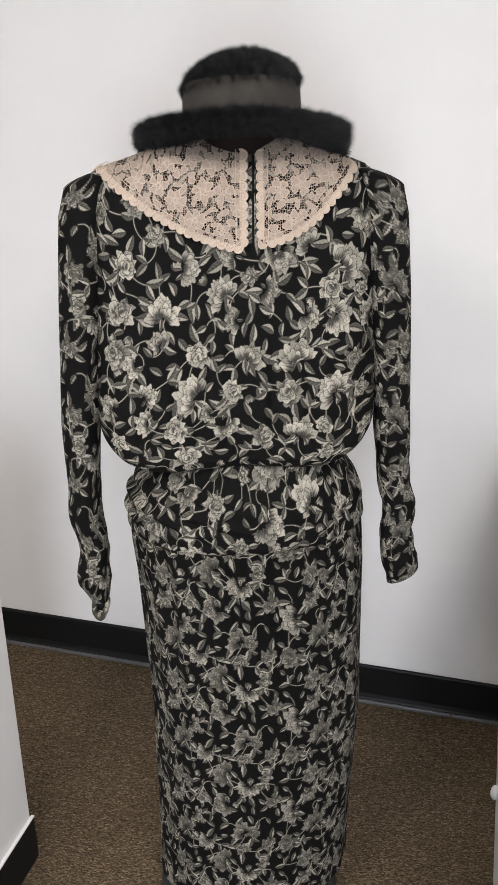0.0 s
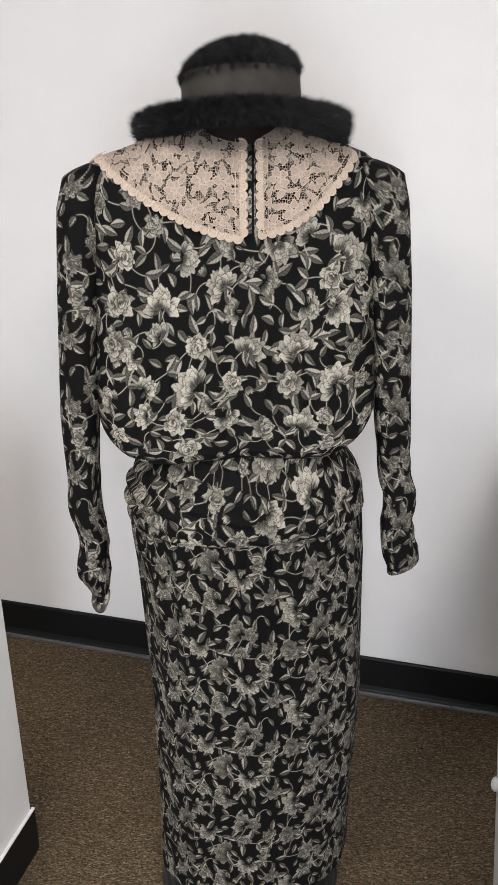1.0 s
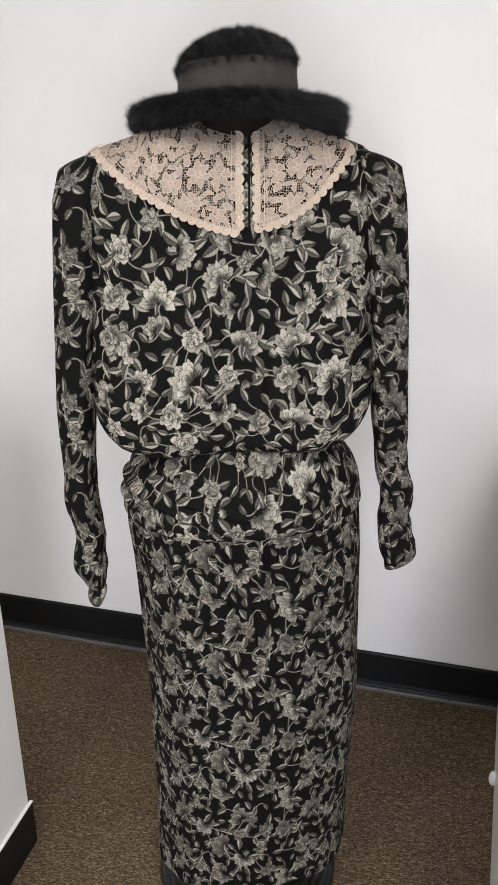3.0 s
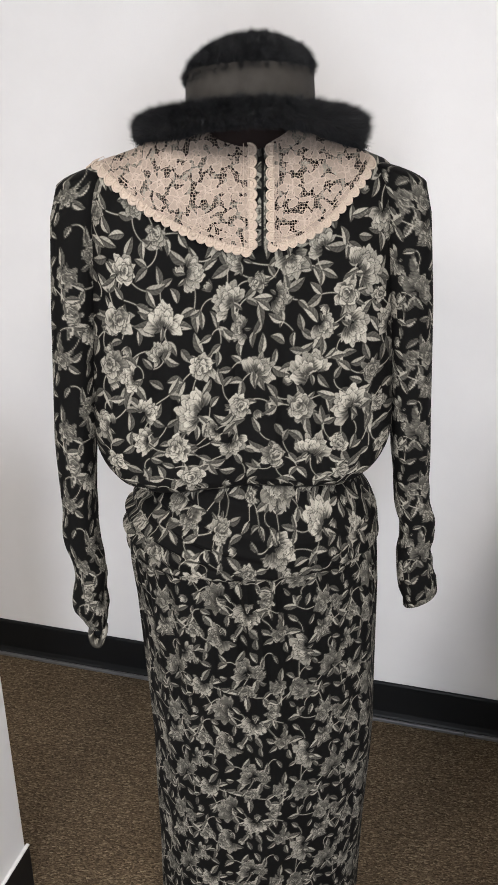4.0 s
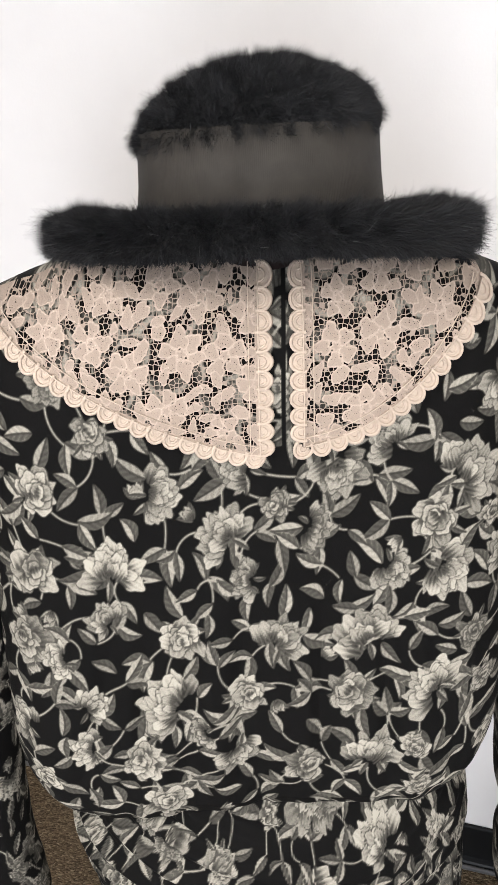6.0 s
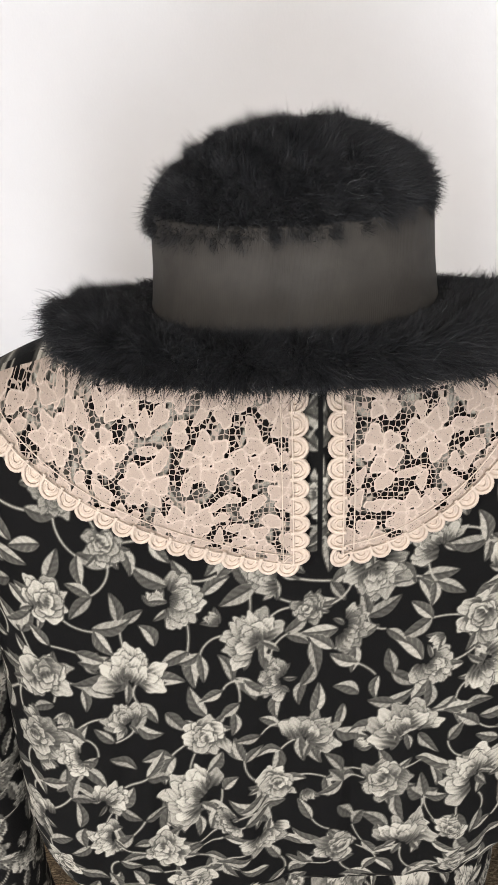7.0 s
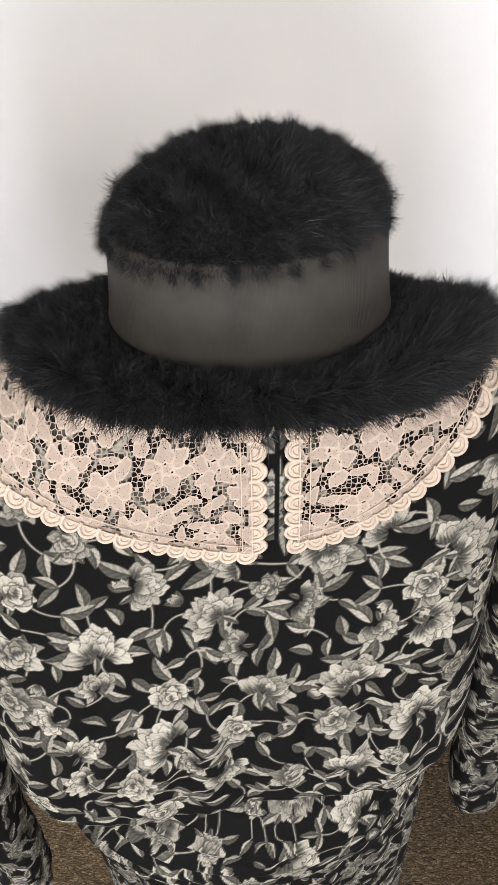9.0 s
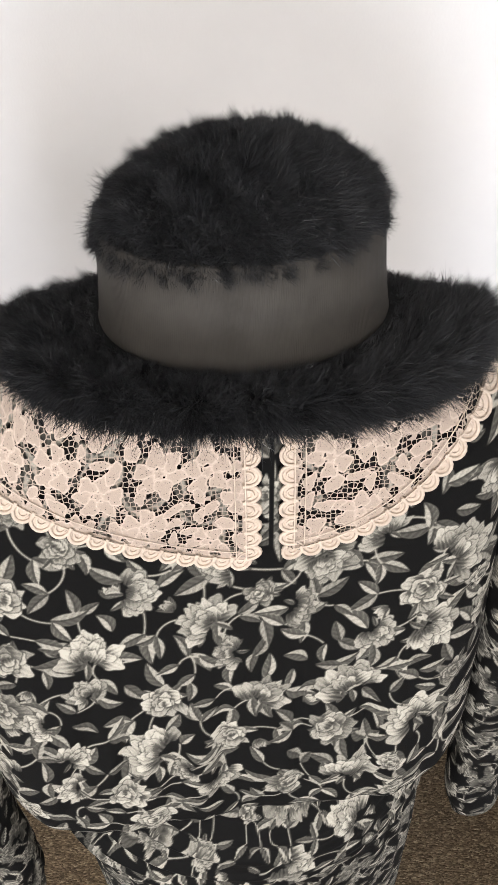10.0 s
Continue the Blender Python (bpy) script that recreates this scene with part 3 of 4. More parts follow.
def bodice():
    rows, cols = 690, 600
    fr, fc = 110, 100
    parts_v, parts_f, inks = [], [], []
    for side, nr, nc in ((-1, rows, cols), (1, fr, fc)):
        u = np.sin(np.linspace(-1, 1, nc) * 1.35) / math.sin(1.35)
        v = 1 - (1 - np.linspace(0, 1, nr)) ** 1.35
        uu, vv = np.meshgrid(u, v)
        x = CX + uu * 0.2
        for _ in range(4):
            z = 0.962 + vv * (bodice_top(x) - 0.962)
            x = CX + uu * bodice_half(z)
        sag = (0.038 * (1 - np.abs(uu) ** 2) + 0.075 * np.abs(uu) ** 4) * (1 - vv) ** 6
        y = CY + side * back_depth(x, z) + slew(x)
        z2 = z + sag
        slot = (np.abs(x - 0.0045) < 0.0014) & (z > 1.308) & (side < 0)
        inks.append(np.where(slot, 0, BACK.tone(x, z / TALL)).ravel())
        f = grid_faces(nr, nc)
        if side > 0:
            f = f[:, ::-1]
        parts_f.append(f + sum(len(p) for p in parts_v))
        parts_v.append(np.stack([x, y, z2], -1).reshape(-1, 3))
    return raw("bodice", np.concatenate(parts_v), np.concatenate(parts_f), CLOTH, dress, "bloused bodice gathered at the waist", {"ink": np.concatenate(inks)})


bodice()


def skirt_surface(th, z):
    """The skirt at angle th (0 is the middle of the back) and height z."""
    half = np.interp(z, [0.12, 0.28, 0.41, 0.6, 0.77, 0.87, 0.92, 0.945, 0.975, 1.055], [0.180, 0.180, 0.184, 0.185, 0.187, 0.188, 0.185, 0.174, 0.155, 0.145])
    deep = np.interp(z, [0.12, 0.5, 0.8, 0.9, 0.93, 0.96, 0.985, 1.01, 1.07], [0.122, 0.128, 0.134, 0.136, 0.132, 0.121, 0.108, 0.097, 0.085])
    hips = smoothstep(0.86, 0.90, z) * smoothstep(1.02, 0.98, z)
    swag = z + 0.035 * np.cos(th) + 0.02 * np.sin(th * 1.5)
    left = 0.25 + 0.75 * smoothstep(0.4, -1.0, th)
    pleats = hips * left * (0.0036 * np.sin(swag * 6.28 / 0.026 + 2 * np.sin(th * 2)) + 0.0012 * np.sin(swag * 6.28 / 0.015 + 3 * np.cos(th * 3)))
    below = smoothstep(0.88, 0.84, z)
    gathers = below * (0.0042 * np.exp(-(0.87 - z) / 0.12) * (0.35 + 0.65 * np.exp(-(th / 0.45) ** 2)) * np.sin(th * 46 + 3 * np.sin(th * 5)) + 0.0035 * ripple(th * 0.17, z, 21, 0.11, 1.6))
    for t0, dent, spread in ((-0.42, 0.005, 0.05), (-0.16, 0.007, 0.045), (0.03, 0.006, 0.035), (0.24, 0.007, 0.05), (0.55, 0.005, 0.06), (-0.8, 0.005, 0.07)):
        gathers = gathers - below * dent * np.exp(-((th - t0 - 0.1 * (0.87 - z)) / spread) ** 2) * smoothstep(0.30, 0.80, z)
    yoke = 0.0045 * smoothstep(0.862, 0.872, z)
    off = pleats + gathers + yoke
    cx = np.interp(z, [0.12, 0.5, 0.78, 0.92, 1.03], [0.001, 0.010, 0.000, -0.012, -0.014])
    s, c = np.sin(th), np.cos(th)
    x = cx + (half + off) * s
    return x, 1.332 - (deep + off) * c + slew(x)


def skirt():
    nr = 840
    back = np.linspace(-1.75, 1.75, 450)
    front = np.linspace(1.75, 2 * math.pi - 1.75, 40)[1:-1]
    th = np.concatenate([back, front])
    z = np.linspace(0.112, 1.055, nr)
    tt, zz = np.meshgrid(th, z)
    x, y = skirt_surface(tt, zz)
    hem = smoothstep(0.15, 0.112, zz)
    zz2 = zz + 0.004 * hem * np.sin(tt * 3 + 1)
    arc = np.where(np.abs(tt) < 2.0, 0.168 * tt + 0.018 * np.sin(2 * tt) * 0.5, 0.168 * tt)
    arc = arc + 0.0016 * smoothstep(0.62, 0.86, zz) * (zz < 0.867) * np.sin(tt * 46 + 3 * np.sin(tt * 5)) * np.exp(-(tt / 0.5) ** 2)
    ink = np.where(zz > 0.867, YOKE.tone(np.where(np.abs(tt) < 2.0, arc, arc * 0 + 0.3), zz / TALL), TILE.tone(arc + 0.065, (zz - 0.634) / TALL))
    raw("skirt", np.stack([x, y, zz2], -1).reshape(-1, 3), grid_faces(nr, len(th), True), CLOTH, dress, "long straight skirt with ruched hip yoke", {"ink": ink.ravel()})


skirt()


def sleeve(path, wide, deep, turn, cut, seed, label):
    """An empty sleeve that hangs down: path rows are z, x, y; wide, deep: half sizes at those rows; cut: how the end slants."""
    zs, xs, ys = (np.array(c) for c in zip(*path))
    nr, nc = 460, 120
    v = np.linspace(0, 1, nr)
    a = np.linspace(0, 2 * math.pi, nc, endpoint=False)
    aa, vv = np.meshgrid(a, v)
    z = zs[0] + (zs[-1] - zs[0]) * vv
    order = np.argsort(zs)
    pick = lambda vals: np.interp(z, zs[order], np.array(vals)[order])
    low = smoothstep(1.02, 0.85, z)
    crush = 1 + low * (0.10 * ripple(z * 1.0, aa * 0.02, seed, 0.11, 0.3) + 0.05 * ripple(z, aa * 0.05, seed + 1, 0.045, 0.2)) + 0.05 * ripple(aa * 0.06, z, seed + 2, 0.12, 0.5)
    cap = np.sqrt(np.clip(1 - (1 - np.clip(vv / 0.013, 0, 1)) ** 2, 0, 1))
    w, d = pick(wide) * crush * (0.03 + 0.97 * cap), pick(deep) * crush * (0.03 + 0.97 * cap)
    ca, sa = np.cos(aa), np.sin(aa)
    dx = w * np.sign(ca) * np.abs(ca) ** 0.85
    dy = -d * np.sign(sa) * np.abs(sa) ** 0.85
    bend = 0.004 * low * np.sin(z * 6.28 / 0.13 + seed)
    x = pick(xs) + dx + bend
    y = pick(ys) + dy + slew(x) * np.where(x > 0, 0.45, 1.0)
    z2 = z + cut * dx * smoothstep(0.6, 1, vv) - 0.32 * np.sign(xs[0]) * dx * smoothstep(0.12, 0.0, vv)
    ink = TILE.tone(aa * 0.032 + seed * 0.07, (z * math.cos(turn) + seed * 0.05) / TALL)
    raw("sleeve", np.stack([x, y, z2], -1).reshape(-1, 3), grid_faces(nr, nc, True)[:, ::-1], CLOTH, dress, label, {"ink": ink.ravel()})


sleeve([(1.414, -0.222, 1.318), (1.36, -0.233, 1.311), (1.24, -0.243, 1.30), (1.06, -0.255, 1.288), (0.98, -0.2560, 1.276), (0.885, -0.2540, 1.274), (0.79, -0.2490, 1.276), (0.768, -0.247, 1.276), (0.752, -0.2470, 1.275)],
       [0.034, 0.034, 0.031, 0.028, 0.024, 0.023, 0.0245, 0.018, 0.012], [0.030, 0.037, 0.040, 0.038, 0.032, 0.03, 0.03, 0.022, 0.014], 0.2, 0.0, 4, "long narrow sleeve hanging empty, cuff twisted")
sleeve([(1.412, 0.182, 1.318), (1.36, 0.192, 1.311), (1.24, 0.204, 1.30), (1.06, 0.2165, 1.305), (1.02, 0.2195, 1.305), (0.97, 0.2255, 1.315), (0.87, 0.2375, 1.315), (0.79, 0.246, 1.318), (0.756, 0.2495, 1.318)],
       [0.034, 0.033, 0.030, 0.029, 0.029, 0.0265, 0.0270, 0.0255, 0.0238], [0.030, 0.037, 0.040, 0.038, 0.036, 0.032, 0.03, 0.028, 0.026], -0.2, 0.55, 9, "long narrow sleeve hanging empty")


def turned_cuff():
    """The open cuff that hangs from the twisted sleeve, its mouth towards the back."""
    n, m = 48, 14
    a = np.linspace(0, 2 * math.pi, n, endpoint=False)
    b = np.linspace(0, 2 * math.pi, m, endpoint=False)
    bb_, aa = np.meshgrid(b, a)
    rx, rz = 0.0105 + 0.0045 * np.cos(bb_), 0.0195 + 0.0055 * np.cos(bb_)
    x = -0.2470 + rx * np.cos(aa) + 0.0015 * np.sin(3 * aa)
    z = 0.741 + rz * np.sin(aa) * (1 + 0.08 * np.sin(2 * aa))
    y = 1.256 + 0.010 * np.sin(bb_) + 0.003 * np.cos(2 * aa)
    ink = np.clip(0.30 + 0.8 * TILE.tone(aa * 0.02 + 0.03, bb_ * 0.006 + 0.11), 0, 0.9)
    f = grid_faces(n, m, True)
    f2 = np.stack([(n - 1) * m + np.arange(m), (n - 1) * m + (np.arange(m) + 1) % m, (np.arange(m) + 1) % m, np.arange(m)], -1)
    # black disc added across the ring for the shade inside the cuff
    bm = bmesh.new()
    bm.faces.new([bm.verts.new((-0.2470 + 0.0105 * math.cos(q), 1.267 + 0.002 * math.sin(3 * q), 0.741 + 0.0195 * math.sin(q))) for q in np.linspace(0, 6.1, 24)])
    bmesh.ops.solidify(bm, geom=bm.faces[:], thickness=0.002)
    part("cuff_shade_disc", bm, RUBBER, dress, "black disc standing in for the shaded cuff hollow")
    raw("cuff", np.stack([x, y, z], -1).reshape(-1, 3), np.concatenate([f, f2]), CLOTH, dress, "open cuff turned outward", {"ink": ink.ravel()})


turned_cuff()


# ---- the lace collar ----
SLIT = 0.0025


def collar_edge(x, side):
    if side < 0:
        return 1.320 + 0.106 * np.clip((SLIT - x) / 0.2125, 0, 1.2) ** 1.6
    return 1.326 + 0.092 * np.clip((x - SLIT) / 0.137, 0, 1.3) ** 2.1


def collar_point(x, z, lift=0.004):
    """On the bodice's back, lifted off it."""
    e = 0.002
    dx = (back_y(x + e, z) - back_y(x - e, z)) / (2 * e)
    dz = (back_y(x, z + e) - back_y(x, z - e)) / (2 * e)
    dz = np.clip(dz, -6, 6)
    n = np.stack([dx, -np.ones_like(dx), dz], -1)
    n /= np.linalg.norm(n, axis=-1, keepdims=True)
    return np.stack([x, back_y(x, z), z], -1) + n * (np.zeros_like(dx) + lift)[..., None]


def lace_pattern(x0, z0, w, h, seed):
    """Solid sprays (motif) and their raised outlines (cord) on a grid of 0.5 mm."""
    f = Fabric(x0, z0, w, h, 0.0005, False, seed)
    rng = np.random.RandomState(seed)
    cord = np.zeros_like(f.ink)

    def blob(x, z, r, turn, long, lobes):
        p = f.patch(x, z, r * 1.7)
        if p is None:
            return
        gx = p[0] * math.cos(turn) + p[1] * math.sin(turn)
        gz = (-p[0] * math.sin(turn) + p[1] * math.cos(turn)) * long
        rr, th = np.hypot(gx, gz), np.arctan2(gz, gx)
        rim = r * (0.84 + 0.16 * np.cos(lobes * th + rng.uniform(0, 6)) + 0.05 * np.cos(7 * th))
        m = np.clip((rim - rr) / 0.0006 + 0.5, 0, 1)
        f.ink[p[2]] = np.maximum(f.ink[p[2]], m)
        line = np.clip(1 - np.abs(rim - rr - 0.0007) / 0.0008, 0, 1)
        cord[p[2]] = np.maximum(cord[p[2]] * (1 - 0.75 * m), line)

    def flower(x, z, r, turn):
        """A spread flower of five or six veined petals round a knot."""
        n = rng.choice([5, 6])
        for k in range(n):
            a = turn + k * 6.283 / n + rng.uniform(-0.15, 0.15)
            blob(x + math.cos(a) * r * 0.58, z + math.sin(a) * r * 0.58, r * rng.uniform(0.42, 0.54), a, rng.uniform(1.0, 1.35), 3)
        blob(x, z, r * 0.27, turn, 1.0, 5)

    heads = []
    for _ in range(4000):
        x, z = x0 + rng.rand() * w, z0 + rng.rand() * h
        if all(math.hypot(x - u, z - v) > 0.028 for u, v in heads):
            heads.append((x, z))
            flower(x, z, rng.uniform(0.0125, 0.0165), rng.uniform(0, 6.28))
    for size, clear, tries in ((0.0078, 0.34, 1800), (0.0055, 0.22, 2500)):
        for _ in range(tries):
            x, z = x0 + rng.rand() * w, z0 + rng.rand() * h
            p = f.patch(x, z, size * 1.15)
            if p is None or f.ink[p[2]].mean() > clear:
                continue
            blob(x, z, size * rng.uniform(0.85, 1.15), rng.uniform(0, 6.28), rng.uniform(1.5, 2.1), rng.choice([2, 3]))
    cord_f = Fabric(x0, z0, w, h, 0.0005, False, seed)
    cord_f.ink = cord
    return f, cord_f


def collar(side):
    thing = None
    far = -0.214 if side < 0 else 0.1415
    motif, cord = lace_pattern(min(far, SLIT) - 0.02, 1.29, 0.27, 0.20, 31 if side < 0 else 37)
    ns, nt = (290, 230) if side < 0 else (200, 230)
    gap = 0.0142
    s = np.linspace(SLIT + side * gap, far, ns)
    t = np.linspace(0, 1, nt)
    xx, tt = np.meshgrid(s, t)
    lo = collar_edge(xx, side)
    hi = bodice_top(xx) - 0.0015
    lo = np.minimum(lo, hi - 0.002)
    zz = lo + (hi - lo) * tt
    hang = 0.003 + 0.003 * (1 - tt) + 0.0015 * ripple(xx, zz, 41, 0.05, 0.08)
    co = collar_point(xx, zz, hang)
    m, c = motif.tone(xx, zz), cord.tone(xx, zz)
    rim = np.clip(1 - np.minimum(np.abs(xx - SLIT) - gap, zz - lo) / 0.003, 0, 1)
    m = np.maximum(m, (rim > 0.02) * 1.0)
    faces = grid_faces(nt, ns)
    if side < 0:
        faces = faces[:, ::-1]
    half = raw("collar", co.reshape(-1, 3), faces, LACE, dress, "cream lace collar half with scalloped edge", {"motif": m, "cord": np.maximum(c, rim * 0.6)})
    # the edging: two cords along the edge, and a scallop of two bows at each step
    top = float(bodice_top(np.array(SLIT))) - 0.012
    up = [(SLIT + side * gap, z) for z in np.arange(top, 1.3215 if side < 0 else 1.3275, -0.001)]
    out = [(x, float(collar_edge(np.array(x), side))) for x in np.arange(SLIT + side * gap, far, side * 0.0005)]
    line = np.array(up + out)
    d = np.concatenate([[0], np.cumsum(np.linalg.norm(np.diff(line, axis=0), axis=1))])
    verts, faces = [], []

    def at(q):
        return np.interp(q, d, line[:, 0]), np.interp(q, d, line[:, 1])

    total = d[-1]
    rng = np.random.RandomState(51)
    qs = np.arange(0, total, 0.0025)
    for inset, rad in ((-0.0010, 0.0006), (-0.0075, 0.0004)):
        x, z = at(qs)
        gx, gz = np.gradient(x), np.gradient(z)
        ln = np.hypot(gx, gz) + 1e-9
        nx, nz = side * gz / ln, -side * gx / ln
        px, pz = x + nx * inset, z + nz * inset
        tube(verts, faces, collar_point(px, np.minimum(pz, bodice_top(px) - 0.002), 0.0075), rad)
    n = int(total / 0.0115)
    step = total / n
    for k in range(n):
        q0 = (k + 0.5) * step
        x, z = at(q0)
        xa, za = at(q0 - 0.003)
        xb, zb = at(q0 + 0.003)
        tx, tz = xb - xa, zb - za
        ln = math.hypot(tx, tz) + 1e-9
        tx, tz = tx / ln, tz / ln
        nx, nz = side * tz, -side * tx
        # the closed ground of the bow
        a = np.linspace(-0.1, math.pi + 0.1, 9)
        px = np.concatenate([[x], x + tx * np.cos(a) * 0.006 + nx * np.sin(a) * 0.0074])
        pz = np.concatenate([[z], z + tz * np.cos(a) * 0.006 + nz * np.sin(a) * 0.0074])
        base = sum(len(v) for v in verts)
        verts.append(collar_point(px, np.minimum(pz, bodice_top(px) - 0.002), 0.0062))
        faces.extend((base, base + i, base + i + 1) for i in range(1, 9))
        for size, rad in ((0.0062, 0.00135), (0.0030, 0.00080)):
            w = size * rng.uniform(0.94, 1.05)
            a = np.linspace(-0.35, math.pi + 0.35, 11)
            px = x + tx * np.cos(a) * w + nx * np.sin(a) * w * 1.3
            pz = z + tz * np.cos(a) * w + nz * np.sin(a) * w * 1.3
            tube(verts, faces, collar_point(px, np.minimum(pz, bodice_top(px) - 0.002), 0.0068), rad, 5)
    raw("scalloped_edging", np.concatenate(verts), faces, CORD, half, "cream corded scalloped edging")


collar(-1)
collar(1)

# ---- the mannequin and its stand ----
bm = bmesh.new()
lathe(bm, [(0.02, 0.92), (0.085, 0.95), (0.082, 1.05), (0.086, 1.2), (0.084, 1.33), (0.07, 1.40), (0.05, 1.43), (0.046, 1.47), (0.052, 1.485), (0.060, 1.50), (0.060, 1.515), (0.05, 1.53), (0.01, 1.535)], 40)
man = part("mannequin", bm, BODY, None, "dark brown dress form under the hat and dress", True, category="mannequin")
man.matrix_world = pose(-0.015, 1.330, 0) @ Matrix.Diagonal((1.12, 0.76, 1, 1))

stand = tagged(new("mannequin_stand"), "round black stepped stand base under the dress", "stand")
bm = bmesh.new()
prof = [(0.178, 0.0), (0.179, 0.008)]
for k in range(4):
    r = 0.173 - k * 0.014
    z = 0.012 + k * 0.006
    prof += [(r + 0.004, z - 0.002), (r, z + 0.002), (r - 0.006, z + 0.001), (r - 0.009, z - 0.001)]
prof += [(0.11, 0.034), (0.03, 0.04)]
lathe(bm, prof, 72)
part("base", bm, BASE, stand, smooth=True)
bm = bmesh.new()
lathe(bm, [(0.0125, 0.038), (0.0125, 0.93)], 24)
part("pole", bm, BASE, stand, smooth=True)
stand.matrix_world = pose(-0.010, 1.372, 0)

# ---- the hat ----
hat = tagged(new("hat"), "black fur hat with wide brim and grey ribbon band", "hat")
HAT = pose(-0.0095, 1.311, 1.459, -11, -1.5, 0)


def strands(name, parent, points, normals, lay, length, width, seed, label):
    """Fur: tapered hairs that lean along lay and clump."""
    rng = np.random.RandomState(seed)
    n = len(points)
    ln = (length * rng.uniform(0.55, 1.2, n))[:, None]
    tuft = np.stack([ripple(points[:, 0] + 0.7 * points[:, 2], points[:, 1] - 0.5 * points[:, 2], seed + k, 0.022, 0.022) + 0.8 * ripple(points[:, 0] - 0.6 * points[:, 2], points[:, 1] + 0.8 * points[:, 2], seed + 9 + k, 0.010, 0.010) for k in range(3)], -1)
    lock = ripple(points[:, 0] + 0.5 * points[:, 2], points[:, 1] + points[:, 2], seed + 20, 0.012, 0.012)
    ln = ln * (1.0 + 0.45 * lock[:, None])
    guard = (rng.rand(n) < 0.012)[:, None]
    ln = np.where(guard, ln * 1.22, ln)
    d1 = normals * 0.75 + lay * 0.45 + 0.46 * tuft + 0.32 * rng.normal(size=(n, 3))
    d2 = normals * np.where(guard, 0.75, 0.35) + lay * 0.65 + 0.62 * tuft + 0.28 * rng.normal(size=(n, 3))
    d1 /= np.linalg.norm(d1, axis=1, keepdims=True)
    d2 /= np.linalg.norm(d2, axis=1, keepdims=True)
    side = np.cross(d1, rng.normal(size=(n, 3)))
    side /= np.linalg.norm(side, axis=1, keepdims=True)
    w = width * rng.uniform(0.7, 1.3, n)[:, None]
    p0, p1 = points, points + d1 * ln * 0.5
    p2 = p1 + d2 * ln * 0.5
    v = np.stack([p0 - side * w, p0 + side * w, p1 - side * w * 0.75, p1 + side * w * 0.75, p2], 1).reshape(-1, 3)
    b = np.arange(n)[:, None] * 5
    tri = np.concatenate([b + [0, 1, 3], b + [0, 3, 2], b + [2, 3, 4]], 1).reshape(-1, 3)
    return raw(name, v, tri, FUR, parent, label, None, False, kind="stuff")


def brim_height(r, th):
    """Middle height of the brim, a little curled up at the rim and uneven round it."""
    k = np.clip((r - 0.083) / 0.063, 0, 1)
    return 0.002 + 0.005 * (1 - k) ** 2 - 0.006 * k * np.clip(np.cos(th), 0, 1) - 0.052 * k ** 1.5 * np.clip(np.sin(th), 0, 1) ** 1.5 - 0.172 * k ** 1.5 * np.clip(np.sin(th), 0, 1) * np.clip(np.cos(th), 0, 1) - 0.035 * k ** 1.5 * np.clip(np.sin(th), 0, 1) * np.clip(-np.cos(th), 0, 1) + 0.014 * k * np.clip(-np.sin(th), 0, 1) - 0.005 * k * np.clip(-np.cos(th), 0, 1) * np.clip(-np.sin(th), 0, 1) * 2 + 0.004 * k * np.sin(2 * th + 0.6) + 0.002 * k * np.sin(3 * th)


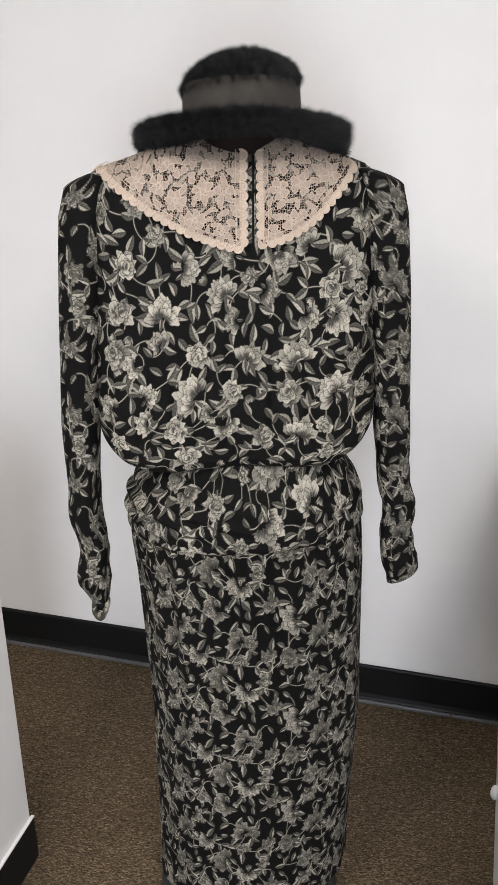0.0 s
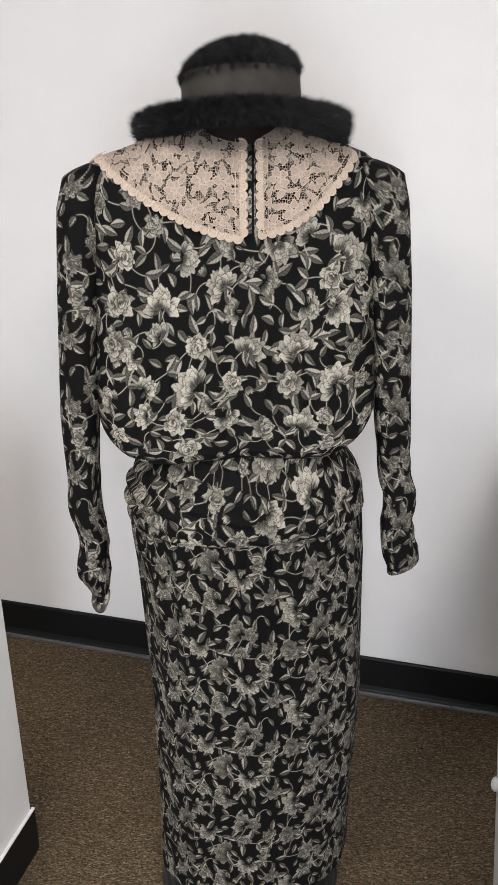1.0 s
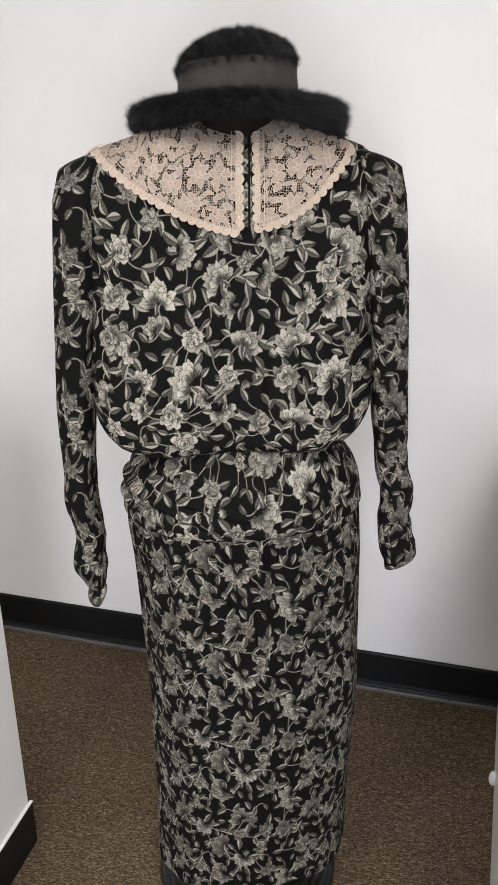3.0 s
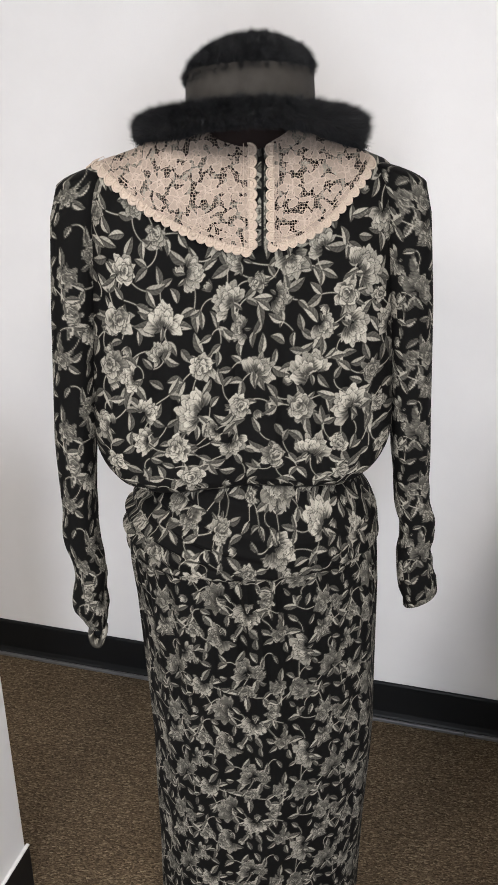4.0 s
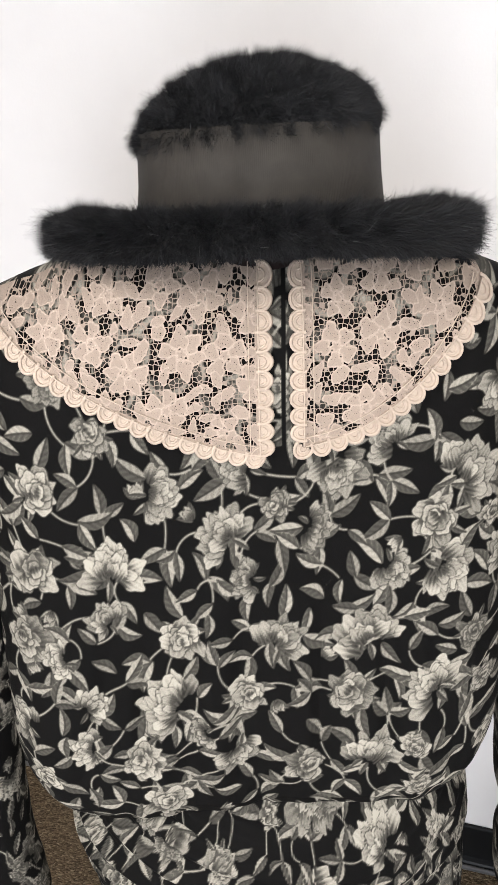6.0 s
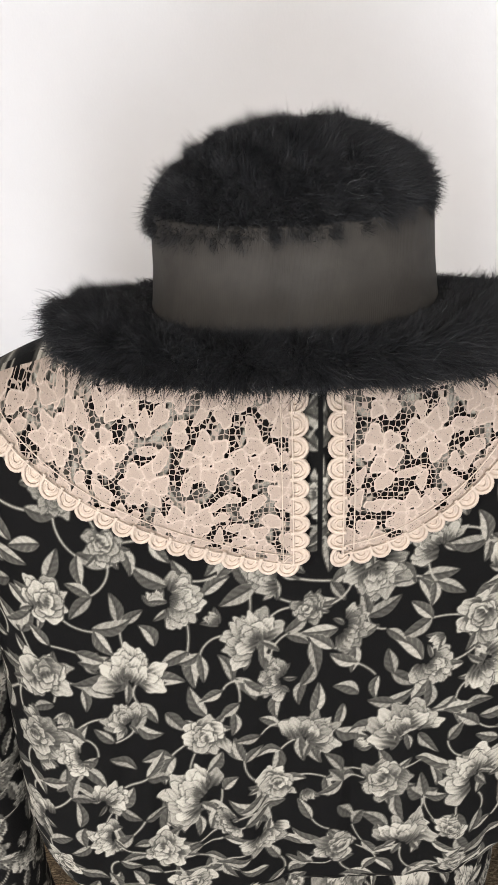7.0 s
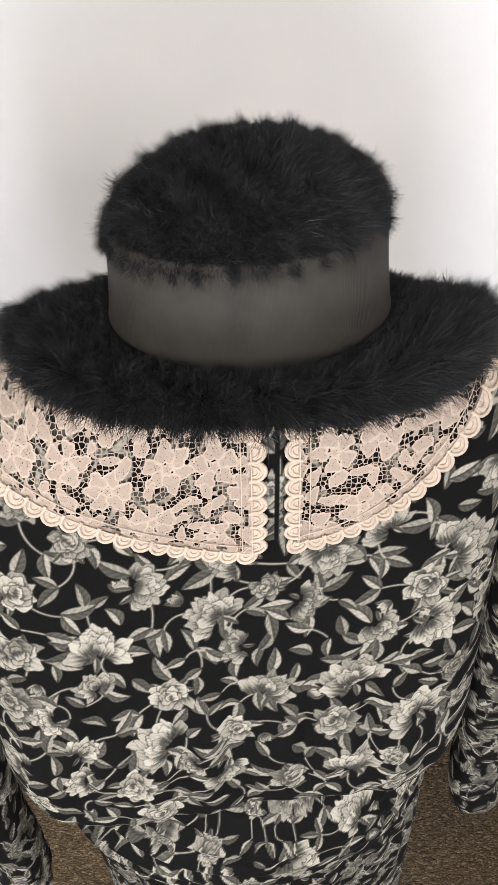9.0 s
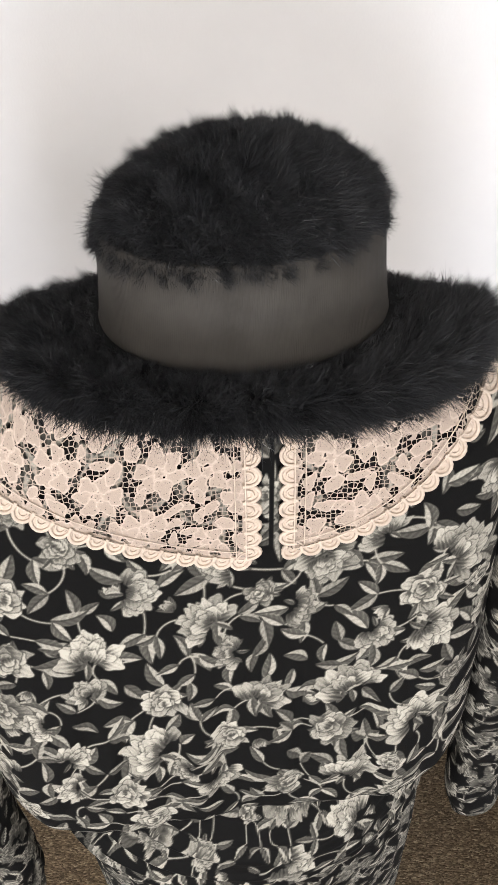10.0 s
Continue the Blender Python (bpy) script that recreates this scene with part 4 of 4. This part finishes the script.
def make_brim():
    nt, npr = 120, 28
    th = np.linspace(0, 2 * math.pi, nt, endpoint=False)
    a = np.linspace(0, 2 * math.pi, npr, endpoint=False)
    tt, aa = np.meshgrid(th, a)
    k = 0.5 + 0.5 * np.cos(aa)
    r = 0.080 + (0.061 - 0.016 * np.clip(-np.sin(tt), 0, 1)) * k
    half = 0.0085 * np.sqrt(np.clip(1 - (2 * k - 1) ** 4, 0, 1)) * (0.9 + 0.2 * k)
    half = half * (1 - 0.1 * np.clip(-np.sin(tt), 0, 1) + np.where(np.cos(tt) < 0, 0.2, 0.3) * np.cos(tt) ** 2)
    z = brim_height(r, tt) + half * np.sign(np.sin(aa)) - np.where(np.sin(aa) < 0, 0.008 * (1 - k) * np.clip(k / 0.15, 0, 1), 0)
    v = np.stack([r * np.cos(tt), r * np.sin(tt), z], -1).reshape(-1, 3)
    f = grid_faces(npr, nt, True)
    f2 = np.stack([(npr - 1) * nt + np.arange(nt), (npr - 1) * nt + (np.arange(nt) + 1) % nt, (np.arange(nt) + 1) % nt, np.arange(nt)], -1)
    brim = raw("brim", v, np.concatenate([f, f2])[:, ::-1], HIDE, hat, "wide shaggy black fur brim")
    rng = np.random.RandomState(71)
    n = 150000
    t = rng.uniform(0, 2 * math.pi, n)
    k = rng.uniform(0, 1, n) ** 0.65
    up = np.where(rng.rand(n) < 0.62, 1.0, -1.0)
    r = 0.082 + (0.0595 - 0.016 * np.clip(-np.sin(t), 0, 1)) * k
    half = 0.0085 * np.sqrt(np.clip(1 - (2 * k - 1) ** 4, 0, 1)) * (0.9 + 0.2 * k)
    half = half * (1 - 0.1 * np.clip(-np.sin(t), 0, 1) + np.where(np.cos(t) < 0, 0.2, 0.3) * np.cos(t) ** 2)
    edge = rng.rand(n) < 0.28
    k = np.where(edge, rng.uniform(0.9, 0.99, n), k)
    up = np.where(edge, rng.uniform(-1, 1, n), up)
    r = np.where(edge, 0.082 + (0.0595 - 0.016 * np.clip(-np.sin(t), 0, 1)) * k, r)
    out = np.stack([np.cos(t), np.sin(t), 0 * t], -1)
    p = out * r[:, None]
    p[:, 2] = brim_height(r, t) + half * up - np.where(up < 0, 0.008 * (1 - k), 0)
    rimward = np.clip((k - 0.75) / 0.25, 0, 1)[:, None]
    nrm = np.stack([0 * t, 0 * t, up], -1) * (1 - 0.7 * rimward) + out * rimward * 0.9
    nrm /= np.linalg.norm(nrm, axis=1, keepdims=True)
    lay = out * 0.75 + np.stack([-np.sin(t), np.cos(t), 0 * t], -1) * 0.5
    strands("fur", brim, p, nrm, lay, np.where((up < -0.5) & ~edge, 0.008, np.where(edge, 1.2, 1.0) * 0.0128 * np.clip(0.15 + 1.5 * k, 0, 1)), 0.00017, 72, "long black fur")


def make_crown():
    prof = [(0.0755, 0.061), (0.0765, 0.066), (0.0750, 0.072), (0.0690, 0.0812), (0.0600, 0.0900), (0.0470, 0.0978), (0.033, 0.1030), (0.018, 0.1060), (0.002, 0.107)]
    bm = bmesh.new()
    lathe(bm, prof, 64)
    for v in bm.verts:
        v.co.z += 0.06 * v.co.x - 0.003
        v.co.x -= 0.0002
    crown = part("crown", bm, HIDE, hat, "domed black fur crown", True)
    rng = np.random.RandomState(81)
    n = 125000
    pr = np.array(prof)
    seg = np.linalg.norm(np.diff(pr, axis=0), axis=1)
    wgt = seg * (pr[1:, 0] + pr[:-1, 0])
    s = rng.choice(len(seg), n, p=wgt / wgt.sum())
    f = rng.rand(n)[:, None]
    rz = pr[s] * (1 - f) + pr[s + 1] * f
    dr = (pr[s + 1] - pr[s]) / seg[s][:, None]
    t = rng.uniform(0, 2 * math.pi, n)
    out = np.stack([np.cos(t), np.sin(t), 0 * t], -1)
    p = out * rz[:, :1]
    p[:, 2] = rz[:, 1] + 0.06 * p[:, 0] - 0.003
    p[:, 0] -= 0.0002
    nrm = out * dr[:, 1:] + np.array([0, 0, 1.0]) * -dr[:, :1]
    down = -(out * dr[:, :1] + np.array([0, 0, 1.0]) * dr[:, 1:])
    swirl = np.stack([-np.sin(t), np.cos(t), 0 * t], -1)
    strands("fur", crown, p, nrm, down * 0.6 + swirl * 0.6, 0.0122 * np.clip(0.55 + 0.45 * (rz[:, 1] - 0.061) / 0.012, 0, 1), 0.00017, 82, "long black fur")


def make_band():
    n = 240
    prof = [(0.0795, -0.016), (0.0830, -0.003), (0.0836, -0.001), (0.0830, 0.0015), (0.0812, 0.02), (0.0798, 0.052), (0.077, 0.053)]
    th = np.linspace(0, 2 * math.pi, n, endpoint=False)
    v, rib = [], []
    for r, z in prof:
        wav = 1 + 0.003 * np.sin(5 * th + 1) * (z > 0.01)
        v.append(np.stack([r * wav * np.cos(th), r * wav * np.sin(th), np.full(n, z + 0.0145)], -1))
        rib.append(np.arange(n) / n)
    return raw("ribbon_band", np.concatenate(v), grid_faces(len(prof), n, True), RIBBON, hat, "charcoal grosgrain ribbon band", {"rib": np.concatenate(rib)})


make_brim()
make_crown()
make_band()
hat.matrix_world = HAT
